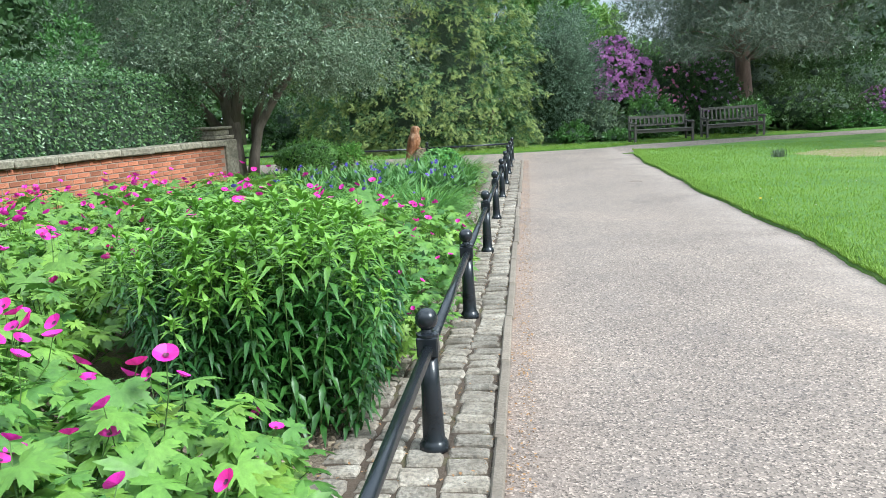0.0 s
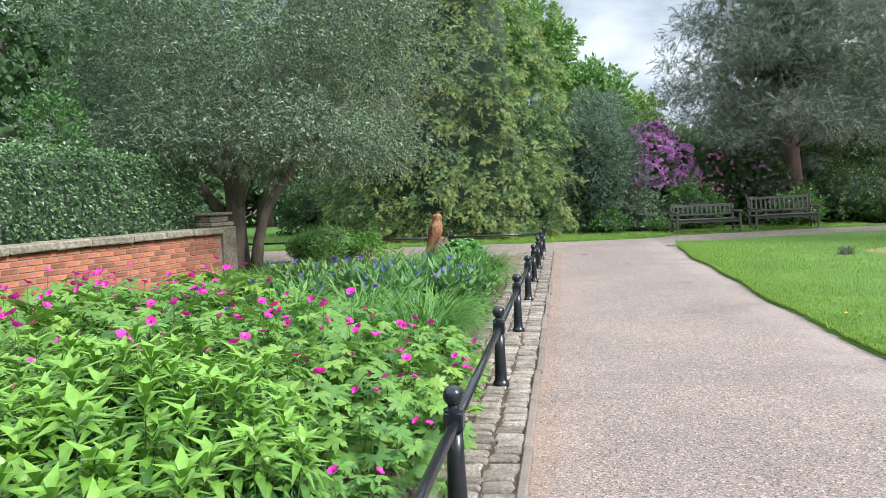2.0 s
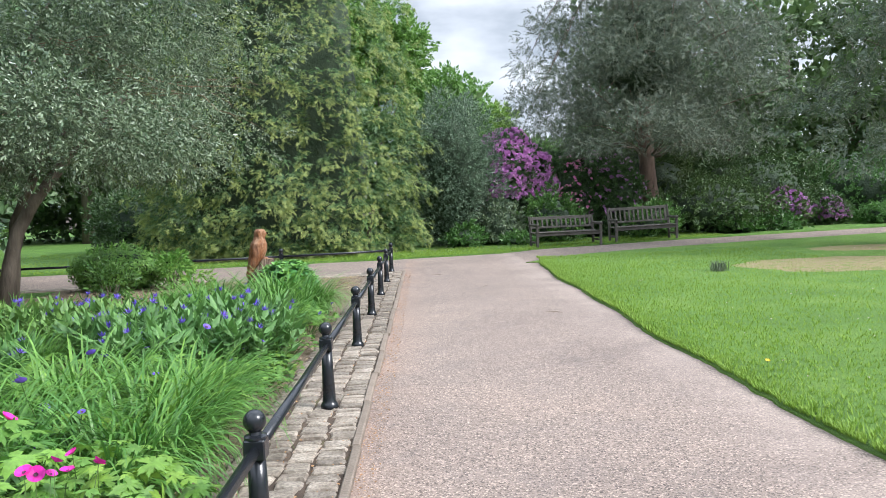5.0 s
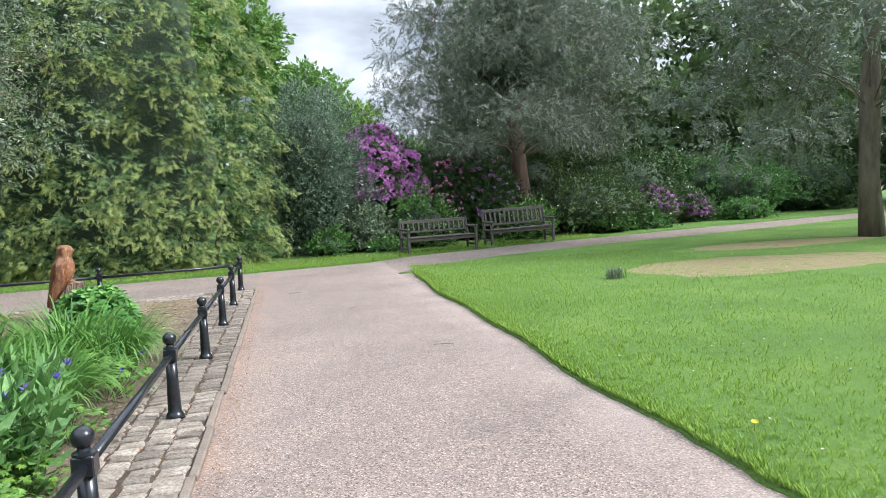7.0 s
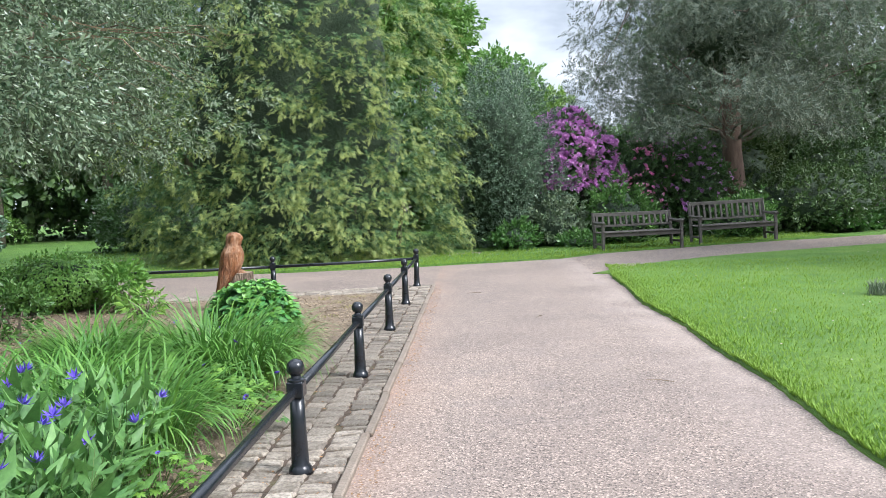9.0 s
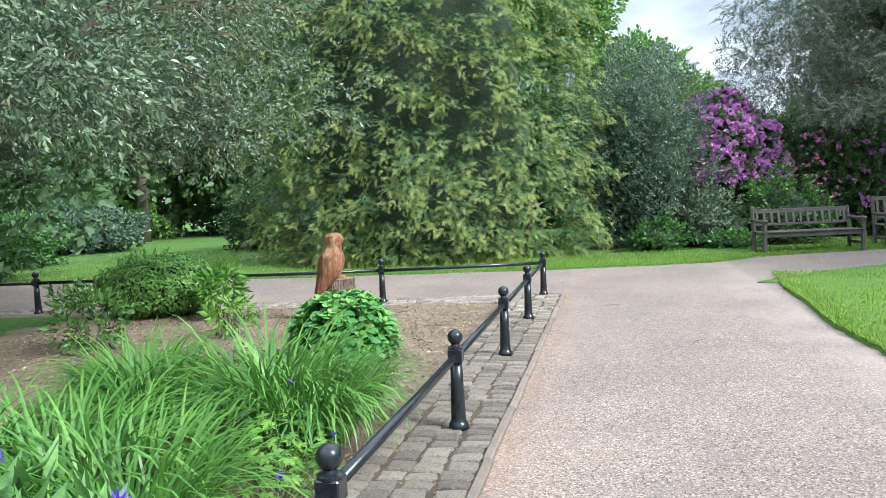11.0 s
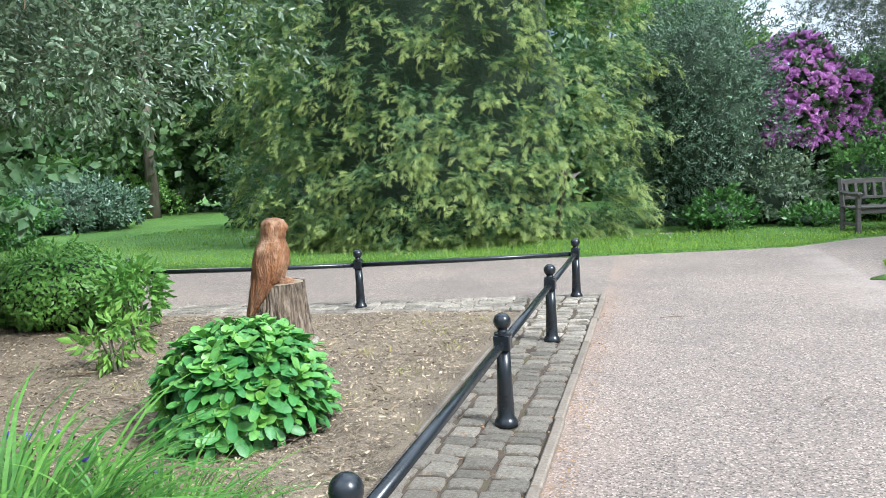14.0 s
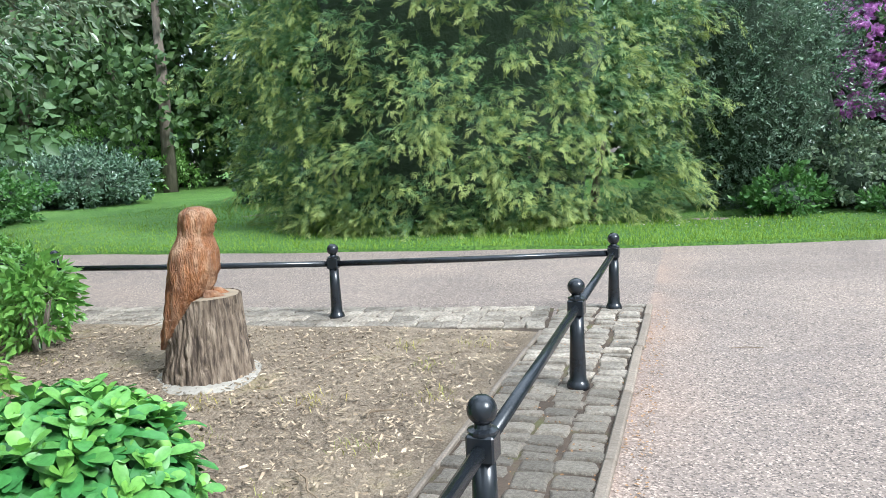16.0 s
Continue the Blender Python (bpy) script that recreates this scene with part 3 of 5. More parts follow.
def lathe(bm, prof, sides=16, at=(0, 0, 0)):
    rings = []
    for r, z in prof:
        rings.append([bm.verts.new((at[0] + r * math.cos(2 * math.pi * k / sides), at[1] + r * math.sin(2 * math.pi * k / sides), at[2] + z)) for k in range(sides)])
    for a, b in zip(rings, rings[1:]):
        for k in range(sides):
            bm.faces.new((a[k], a[(k + 1) % sides], b[(k + 1) % sides], b[k]))
    bm.faces.new(rings[-1])
    bm.faces.new(list(reversed(rings[0])))


def box(bm, cx, cy, cz, sx, sy, sz, bevel=0.0, m=None):
    geom = bmesh.ops.create_cube(bm, size=1)["verts"]
    for v in geom:
        v.co = Vector((v.co.x * sx + cx, v.co.y * sy + cy, v.co.z * sz + cz))
    if bevel:
        es = list({e for v in geom for e in v.link_edges})
        geom = bmesh.ops.bevel(bm, geom=es, offset=bevel, segments=1, affect="EDGES")["verts"]
    if m is not None:
        for v in {v for v in geom}:
            v.co = m @ v.co
    return geom


def make_post():
    top = tagged(new("railing_post"), "black painted iron bollard post with a ball top", "post", "iron railing posts")
    bm = bmesh.new()
    lathe(bm, [(0.062, 0.0), (0.062, 0.022), (0.056, 0.034), (0.052, 0.042), (0.046, 0.05), (0.0445, 0.12), (0.040, 0.25), (0.036, 0.41)])
    smooth(part("shaft", bm, M_IRON, top))
    bm = bmesh.new()
    box(bm, 0, 0, 0.445, 0.086, 0.086, 0.085, 0.006)
    lathe(bm, [(0.046, 0.487), (0.046, 0.496), (0.028, 0.503), (0.024, 0.515)])
    part("collar", bm, M_IRON, top)
    bm = bmesh.new()
    bmesh.ops.create_uvsphere(bm, u_segments=18, v_segments=12, radius=0.046)
    for v in bm.verts:
        v.co.z += 0.555
    smooth(part("ball", bm, M_IRON, top))
    return top


first_post = make_post()
first_post.location = (0, POST_Y[0], 0.012)
for i, y in enumerate(POST_Y[1:]):
    copy_thing(first_post, pose(0, y, 0.012, rng.uniform(-0.8, 0.8), rng.uniform(-0.8, 0.8), rng.uniform(-2, 2)))
for x, y in FAR_POSTS:
    copy_thing(first_post, pose(x, y, 0.012, 0, rng.uniform(-0.8, 0.8), 6))


def rail(a, b):
    bm = bmesh.new()
    a, b = Vector((*a, 0.452)), Vector((*b, 0.452))
    d = (b - a).normalized() * 0.046
    tube(bm, [a + d, a.lerp(b, 0.5) - Vector((0, 0, 0.004)), b - d], [0.0235] * 3, 12)
    tagged(smooth(part("railing_rail", bm, M_IRON)), "black painted round iron rail between posts", "rail", "iron rails")


for a, b in zip(POST_Y, POST_Y[1:]):
    rail((0, a), (0, b))
far = [(0, POST_Y[-1])] + FAR_POSTS
for a, b in zip(far, far[1:]):
    rail(a, b)

# ---- garden wall, pier, hedge ----
WALL_A, WALL_B = Vector((-5.02, 14.1, 0)), Vector((-6.75, 2.6, 0))
wall_way = (WALL_B - WALL_A).normalized()
wall_len = (WALL_B - WALL_A).length
wall_m = Matrix.Translation(WALL_A) @ Matrix.Rotation(math.atan2(wall_way.y, wall_way.x), 4, "Z")
wall = tagged(new("wall_garden"), "low red brick garden wall with stone coping", kind="structure")
wall.matrix_world = wall_m
bm = bmesh.new()
box(bm, wall_len / 2, -0.16, 0.45, wall_len, 0.30, 0.98)
part("mortar", bm, M_MORTAR, wall)

pier = tagged(new("stone_pier"), "weathered sandstone end pier with a moulded cap", "pier")
pier.matrix_world = wall_m
bm = bmesh.new()
box(bm, -0.20, -0.19, 0.52, 0.38, 0.44, 1.06, 0.012)
part("shaft", bm, M_STONE, pier)
bm = bmesh.new()
box(bm, -0.24, -0.42, 1.09, 0.62, 0.62, 0.07, 0.015)
box(bm, -0.24, -0.42, 1.18, 0.50, 0.50, 0.12, 0.02)
box(bm, -0.24, -0.42, 1.265, 0.60, 0.60, 0.05, 0.015)
part("cap", bm, M_STONE, pier)

leaf5 = [t_leaf(1, 0.5, 0.2, 0.1), t_leaf(1, 0.42, 0.1, 0.25), t_leaf(1, 0.58, 0.25, 0.05)]
hedge = tagged(new("hedge"), "clipped dark green hedge with ivy behind the wall", "hedge")
HEDGE_N = 21000
hs = rng.random(HEDGE_N) * (wall_len + 0.2) - 0.1
side = rng.random(HEDGE_N)
hp = np.zeros((HEDGE_N, 3))
hn = np.zeros((HEDGE_N, 3))
for i in range(HEDGE_N):
    s = hs[i]
    top_z = 2.18 + 0.02 * s + 0.06 * noise.noise(Vector((s * 1.3, 0, 0)))
    wob = 0.08 * noise.noise(Vector((s * 1.5, side[i] * 8, 4)))
    if side[i] < 0.6:
        hp[i] = (s, -0.42 + wob - 0.1 * rng.random(), 1.02 + (top_z - 1.02) * rng.random())
        hn[i] = (0, 1, 0.1)
    elif side[i] < 0.9:
        hp[i] = (s, -0.40 - 1.0 * rng.random(), top_z + wob - 0.08 * rng.random())
        hn[i] = (0, 0.1, 1)
    else:
        hp[i] = (-0.1 + 0.12 * rng.random() + wob, -0.42 - 0.95 * rng.random(), 0.9 + (top_z - 0.95) * rng.random())
        hn[i] = (-1, 0, 0.1)
hax = unit(hn * 0.8 + jitter(HEDGE_N, 0.55) + np.array([0, 0, -0.25]))
foliage = part_mesh("foliage", scatter("hedge_leaves", leaf5, hp, turns(hax, unit(hn + jitter(HEDGE_N, 0.5))), 0.045 + 0.03 * rng.random(HEDGE_N), L_HEDGE), None, hedge)
# added dark box behind the leaves, painted as the hedge's inner shade
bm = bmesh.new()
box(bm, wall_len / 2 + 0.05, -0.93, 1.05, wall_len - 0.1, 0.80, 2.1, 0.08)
part("shade_core", bm, M_CORE, hedge)
hedge.matrix_world = wall_m


# ---- benches ----
def make_bench(m, L, h, label):
    top = tagged(new("park_bench"), label, "bench", "park benches")
    D, seat = 0.56, 0.43
    for x in (0.035, L - 0.035):
        bm = bmesh.new()
        box(bm, x, 0.035, 0.31, 0.065, 0.065, 0.62, 0.006)
        part("leg", bm, M_BENCH, top)
        bm = bmesh.new()
        tube(bm, [(x, D - 0.03, 0), (x, D - 0.02, seat), (x, D + 0.07, h + 0.02)], [0.043, 0.043, 0.036], 4)
        part("leg", bm, M_BENCH, top)
        bm = bmesh.new()
        tube(bm, [(x, -0.05, 0.625), (x, 0.0, 0.645), (x, 0.25, 0.635), (x, D + 0.02, 0.66)], [0.035, 0.042, 0.04, 0.036], 6)
        part("armrest", bm, M_BENCH, top)
        bm = bmesh.new()
        box(bm, x, D / 2, 0.16, 0.04, D - 0.1, 0.05, 0.004)
        part("stretcher", bm, M_BENCH, top)
    for i in range(6):
        bm = bmesh.new()
        box(bm, L / 2, 0.03 + i * 0.092, seat - 0.012 * math.sin(i * 0.6), L - 0.02, 0.075, 0.024, 0.004)
        part("seat_slat", bm, M_BENCH, top)
    bm = bmesh.new()
    box(bm, L / 2, 0.035, seat - 0.06, L - 0.1, 0.03, 0.08, 0.004)
    part("front_rail", bm, M_BENCH, top)
    for z, w in ((seat + 0.13, 0.05), (h - 0.035, 0.085)):
        y = D - 0.02 + 0.09 * (z - seat) / (h - seat)
        bm = bmesh.new()
        box(bm, L / 2, y, z, L - 0.08, 0.035, w, 0.006)
        part("back_rail", bm, M_BENCH, top)
    n = 13
    for i in range(n):
        x = 0.12 + (L - 0.24) * i / (n - 1)
        bm = bmesh.new()
        a, b = seat + 0.15, h - 0.07
        tube(bm, [(x, D - 0.02 + 0.09 * (a - seat) / (h - seat), a), (x, D - 0.02 + 0.09 * (b - seat) / (h - seat), b)], [0.032, 0.032], 4)
        part("back_slat", bm, M_BENCH, top)
    top.matrix_world = m
    return top


make_bench(pose(3.82, 25.72, 0.0, 0, 0, 13), 2.0, 0.86, "weathered grey-brown slatted wooden park bench")
make_bench(pose(6.25, 26.55, 0.03, 0, -1, 8), 1.95, 0.98, "taller weathered grey wooden park bench with reddish seat rail")


# ---- trees ----
def make_tree(name, label, base, trunk_pts, trunk_r, clumps, sizes, per, temps, scale, leaf, bark, flat=0.55, hang=0.0, limbs=24, category="tree", up=0.3):
    tree = tagged(new(name), label, category)
    tree.location = base
    bm = bmesh.new()
    tube(bm, trunk_pts, trunk_r, 10, 0.25)
    top = Vector(trunk_pts[-1])
    mids = trunk_pts[len(trunk_pts) // 2:]
    for i in rng.choice(len(clumps), min(limbs, len(clumps)), replace=False):
        a = Vector(mids[int(rng.integers(len(mids)))])
        tube(bm, bent(a, clumps[i], 0.3, 5, 0.10), [trunk_r[-1] * 0.7, trunk_r[-1] * 0.5, trunk_r[-1] * 0.36, 0.022, 0.014, 0.006], 5)
    smooth(part("trunk", bm, bark, tree))
    P, N = cluster_points(clumps, sizes, per, flat)
    ax = unit(N + jitter(len(P), 0.45) + np.array([0, 0, -hang]))
    nr = unit(np.array([0, 0, 1.0]) * up + N * 0.5 + jitter(len(P), 0.4))
    part_mesh("crown", scatter(name + "_leaves", temps, P, turns(ax, nr), scale * (0.7 + 0.6 * rng.random(len(P))), leaf), None, tree)
    return tree


def ellipsoid_clumps(n, centre, radii, inner=0.55, zmin=-1e9, seed=1.0, amp=0.2):
    d = unit(rng.normal(0, 1, (n * 2, 3)))
    f = inner + (1 - inner) * rng.random(n * 2) ** 0.5
    c = np.array(centre) + d * np.array(radii) * (f * lumps(d, 1.8, amp, seed))[:, None]
    return c[c[:, 2] > zmin][:n]


holly_twigs = [t_twig(8, 0.42, 0.17, 0.95, s) for s in range(4)]
broad_twigs = [t_twig(8, 0.5, 0.3, 0.8, s + 20) for s in range(4)]
fronds = [t_frond(s) for s in range(5)]
needles = [t_needles(s) for s in range(5)]

# dark evergreen tree beside the wall, several leaning stems
cl = ellipsoid_clumps(158, (0.45, 0.8, 4.8), (3.7, 3.6, 2.9), 0.45, 2.15, 3.0)
low = np.column_stack([rng.uniform(-2.2, 3.6, 46), rng.uniform(-2.6, 2.8, 46), rng.uniform(2.2, 2.75, 46)])
low = low[(low[:, 0] / 4.2) ** 2 + (low[:, 1] / 4.4) ** 2 < 1]
cl = np.vstack([cl, low])
holly = make_tree("evergreen_tree", "broad dark evergreen tree with glossy leaves and leaning stems", (-5.75, 15.7, 0.03), [(0.22, 0, 0), (0.23, 0.02, 0.5), (0.25, 0.04, 1.1), (0.22, 0.1, 1.6), (0.05, 0.2, 2.5), (0.0, 0.6, 3.4)], [0.30, 0.205, 0.17, 0.17, 0.14, 0.07],
                  cl, rng.uniform(0.55, 0.95, len(cl)), 132, holly_twigs, 0.145, L_HOLLY, M_BARK, 0.65, 0.3, 6)
bm = bmesh.new()
for pts, r in (([(0.25, 0.04, 1.25), (0.38, 0.05, 1.7), (0.55, 0.1, 2.3), (0.8, 0.3, 3.4)], [0.13, 0.125, 0.11, 0.05]), ([(0.62, -0.12, 0), (0.72, -0.1, 0.7), (0.85, -0.06, 1.2), (1.08, 0.0, 1.6), (1.6, 0.2, 2.35), (2.3, 0.6, 3.2)], [0.14, 0.10, 0.09, 0.085, 0.07, 0.04]),
               ([(0.5, 0.25, 0), (0.58, 0.27, 0.6), (0.62, 0.3, 1.3), (0.95, 0.5, 2.2), (1.5, 0.9, 3.0)], [0.10, 0.075, 0.07, 0.06, 0.03]), ([(0.1, 0.1, 1.0), (-0.5, 0.2, 1.7), (-1.0, 0.0, 2.5), (-1.8, -0.4, 3.3)], [0.11, 0.10, 0.085, 0.05])):
    tube(bm, pts, r, 8, 0.2)
smooth(part("stem", bm, M_BARK, holly))

# huge golden cypress
cyp = tagged(new("cypress"), "massive golden-tipped cypress with drooping sprays to the ground", "conifer")
CC = np.array([-3.5, 27.6])
CYH = 10.5


def cyp_r(z):
    s = np.clip(z / CYH, 0, 1)
    return np.interp(s, [0, 0.05, 0.2, 0.45, 0.7, 0.88, 1.0], [0.86, 0.95, 1.0, 0.97, 0.78, 0.45, 0.02])


n = 1700
z = CYH * rng.random(n) ** 1.35
a = rng.uniform(0, 2 * np.pi, n)
a = np.where(np.sin(a) > 0.35, -a, a)
d = np.column_stack([np.cos(a), np.sin(a), z * 0.42])
f = np.array([1 + 0.24 * noise.noise(Vector((v[0] * 2.6, v[1] * 2.6, v[2] * 2.0))) + 0.14 * noise.noise(Vector((v[0] * 7, v[1] * 7, v[2] * 6))) for v in d])
f *= 0.97 - 0.24 * rng.random(n) ** 1.2
r = cyp_r(z) * f
P = np.column_stack([CC[0] + 4.1 * r * np.cos(a), CC[1] + 2.9 * r * np.sin(a), np.maximum(z, 0.25)])
N = unit(np.column_stack([np.cos(a) * 2.9, np.sin(a) * 4.0, np.full(n, 0.1)]) + jitter(n, 0.5) * [1, 1, 0.3])
# each bough is an arching plume of sprays, dull inside and golden at its hanging tip
PER = 23
along = (np.arange(n * PER) % 5 + rng.random(n * PER)) / 5
size = np.repeat(0.75 + 0.8 * rng.random(n), PER)
out = np.repeat(N, PER, axis=0)
arch = np.repeat(rng.uniform(0.15, 0.6, n), PER)
m = n * PER
side = np.cross(out, [0, 0, 1.0])
P = np.repeat(P, PER, axis=0) + out * (0.42 * along * size)[:, None] + side * (rng.normal(0, 1, m) * 0.11 * size * (1.15 - 0.75 * along))[:, None]
P[:, 2] += size * (0.16 * along - arch * along ** 2) + rng.normal(0, 0.04, m)
P[:, 2] = np.maximum(P[:, 2], 0.08)
ax = unit(out * 0.55 + side * rng.normal(0, 0.35, (m, 1)) + np.column_stack([np.zeros(m), np.zeros(m), 0.2 - 1.5 * arch * along]) + jitter(m, 0.22))
nr = unit(out * 0.6 + [0, 0, 0.7] + jitter(m, 0.4))
plume = [(v, f, u * [1.0, 0.5] + [0, 0.12 * k]) for k, (v, f, u) in enumerate(fronds)]
part_mesh("crown", scatter("cypress_sprays", plume, P, turns(ax, nr), 0.175 * (0.65 + 0.7 * rng.random(m)), L_CYPRESS), None, cyp)
# added dark shell: the shaded gaps between plumes as a coloured solid
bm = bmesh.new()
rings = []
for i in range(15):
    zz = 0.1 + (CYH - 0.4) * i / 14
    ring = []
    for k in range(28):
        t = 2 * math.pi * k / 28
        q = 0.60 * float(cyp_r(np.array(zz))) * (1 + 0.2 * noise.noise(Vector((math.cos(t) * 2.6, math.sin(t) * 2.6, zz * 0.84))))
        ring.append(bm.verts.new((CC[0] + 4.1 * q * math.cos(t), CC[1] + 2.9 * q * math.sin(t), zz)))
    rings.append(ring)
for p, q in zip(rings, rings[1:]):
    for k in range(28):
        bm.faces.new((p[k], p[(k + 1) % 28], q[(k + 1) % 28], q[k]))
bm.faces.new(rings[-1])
smooth(part("shade_core", bm, M_CORE, cyp))
for k in range(5):
    x = -5.6 + 1.15 * k
    bm = bmesh.new()
    tube(bm, [(x, 26.7, 0), (x + 0.1, 26.6, 0.5), (x + 0.3, 26.2, 1.3)], [0.09, 0.07, 0.04], 6, 0.2)
    smooth(part("stem", bm, M_BARK, cyp))

# dark yew by the benches
cl = []
for lev in range(17):
    zz = 3.15 + lev * 0.56
    R = np.interp(zz, [2.5, 3.6, 5.6, 7.5, 9.8, 12.2], [4.0, 4.7, 4.6, 3.7, 2.3, 0.4])
    for k in range(max(4, int(24 * R / 3.7))):
        t = rng.uniform(0, 2 * np.pi)
        q = R * rng.uniform(0.5 if lev < 2 else 0.3, 1.0)
        cl.append((q * math.cos(t), q * math.sin(t) * 0.95, zz + rng.uniform(-0.3, 0.25)))
cl = np.array(cl)
make_tree("yew_tree", "large dark yew tree with reddish bare trunk", (8.6, 31.0, 0.03), [(0, 0, 0), (0.03, 0, 1.2), (-0.06, 0, 2.8), (0, 0.1, 5.5), (0, 0, 11.4)], [0.38, 0.31, 0.28, 0.2, 0.04],
          cl, rng.uniform(0.6, 1.0, len(cl)), 100, needles, 0.29, L_YEW, M_REDBARK, 0.45, 0.3, 50)
bm = bmesh.new()
for t, q, zz in ((-2.6, 2.2, 3.0), (-0.6, 2.4, 3.0), (-1.9, 1.6, 3.3), (-1.2, 2.0, 3.4), (2.9, 2.3, 3.3), (0.2, 2.2, 3.2)):
    tip = Vector((q * math.cos(t), q * math.sin(t), zz - 0.1))
    pts = bent((0, 0, 2.6), tip, 0.25, 6, 0.07)
    tube(bm, pts, [0.06, 0.05, 0.04, 0.032, 0.025, 0.016, 0.008], 5)
    for k in (3, 4):
        tube(bm, bent(pts[k], pts[k] + Vector((math.cos(t + 0.8) * 0.6, math.sin(t + 0.8) * 0.6, -0.15)), 0.05, 3, 0.04), [0.018, 0.013, 0.009, 0.004], 4)
# added dark solid for the shade deep in the yew's crown
core("shade_core", bpy.data.objects["yew_tree"], (0, 0, 6.3), (3.2, 3.0, 3.9), 5.0, 0.45, 0.4)
smooth(part("dead_branch", bm, M_BARK, bpy.data.objects["yew_tree"], "bare pale lower branches"))

# pine on the lawn
cl = []
for lev in range(9):
    zz = 2.6 + lev * 0.75
    R = np.interp(zz, [2.4, 4, 6, 9], [4.3, 4.6, 3.8, 1.2])
    for k in range(11):
        t = rng.uniform(0, 2 * np.pi)
        q = R * rng.uniform(0.35, 1.0)
        cl.append((q * math.cos(t), q * math.sin(t), zz + rng.uniform(-0.4, 0.4)))
cl = np.array(cl)
make_tree("pine_tree", "spreading dark pine tree standing in the lawn", (13.8, 21.6, 0.03), [(0, 0, 0), (-0.05, 0, 1.4), (0, 0, 2.8), (0.1, 0, 5.5), (0, 0, 8.6)], [0.30, 0.235, 0.22, 0.15, 0.04],
          cl, rng.uniform(0.7, 1.15, len(cl)), 80, needles, 0.46, L_YEW, M_BARK, 0.5, 0.3, 36)


# ---- bushes along the verge ----
def make_bush(name, label, base, radii, n, temps, scale, leaf, seed, zc=None, amp=0.25, hang=0.1, category="shrub", lift=0.35, coring=0.74, stems=5):
    top = tagged(new(name), label, category)
    top.location = base
    zc = radii[2] * 0.8 if zc is None else zc
    P, N = shell(n, (0, 0, zc), radii, seed, amp, 2.4, 0.3, 0.03)
    ax = unit(N * 0.7 + jitter(len(P), 0.5) + np.array([0, 0, lift - hang]))
    nr = unit(N * 0.6 + np.array([0, 0, 0.6]) + jitter(len(P), 0.4))
    part_mesh("foliage", scatter(name + "_leaves", temps, P, turns(ax, nr), scale * (0.65 + 0.7 * rng.random(len(P))), leaf), None, top)
    # dark solid standing for the shade between the leaves
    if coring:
        core("shade_core", top, (0, 0, zc), radii, seed, coring, 0.3)
    bm = bmesh.new()
    for k in range(stems):
        t = 2 * math.pi * k / stems
        q = min(radii[0], radii[1]) * 0.3
        tube(bm, [(q * 0.4 * math.cos(t), q * 0.4 * math.sin(t), 0), (q * math.cos(t), q * math.sin(t), zc * 0.6), (1.6 * q * math.cos(t), 1.6 * q * math.sin(t), zc)], [0.012 + radii[2] * 0.008, 0.01 + radii[2] * 0.006, 0.006], 5)
    part("stem", bm, M_BARK, top)
    return top


make_bush("holly_bush", "tall dark glossy holly bush behind the verge", (1.7, 28.6, 0.03), (1.5, 1.3, 2.5), 6400, holly_twigs, 0.17, L_HOLLY, 4.0, 2.05, 0.42)
RH = []
for base, rad, nn, fl, seed in (((3.3, 29.6, 0.03), (1.75, 1.2, 1.85), 2300, 1500, 8.0), ((5.7, 30.4, 0.03), (1.5, 1.0, 1.45), 1900, 150, 9.0), ((6.9, 30.3, 0.03), (1.2, 0.9, 1.5), 1500, 130, 10.0),
                                ((13.6, 31.4, 0.03), (0.8, 0.6, 0.7), 500, 210, 12.0), ((15.6, 32.0, 0.03), (0.6, 0.5, 0.5), 350, 170, 13.0)):
    zc = rad[2] * 0.85
    b = make_bush("rhododendron", "rhododendron bush covered in purple flower trusses" if fl > 300 else "dark rhododendron bush with some mauve flowers", base, rad, nn, broad_twigs, 0.22, L_RHODO, seed, zc)
    P, N = shell(int(fl * 3.2), (0, 0, zc), np.array(rad) * 1.03, seed, 0.25, 2.4, 0.06)
    k = (N[:, 1] < 0.35) & (P[:, 2] > rad[2] * (0.75 if fl > 1000 else 0.5))
    P, N = P[k], N[k]
    truss = []
    rr = random.Random(3)
    for i in range(16):
        dd = Vector((rr.gauss(0, 1), rr.gauss(0, 1), abs(rr.gauss(0, 1)) + 0.1)).normalized()
        truss.append(moved(t_leaf(0.62, 0.6, 0.4, -0.2), dd.to_track_quat("Y", "Z").to_matrix().to_4x4()))
    part_mesh("blossom", scatter("rhododendron_blossom", [join_temps(truss)], P, turns(unit(jitter(len(P), 1) * [1, 1, 0.2]), unit(N + [0, 0, 0.5])), (0.15 if fl > 1000 else 0.13) * (0.7 + 0.6 * rng.random(len(P))), P_PURPLE), None, b)

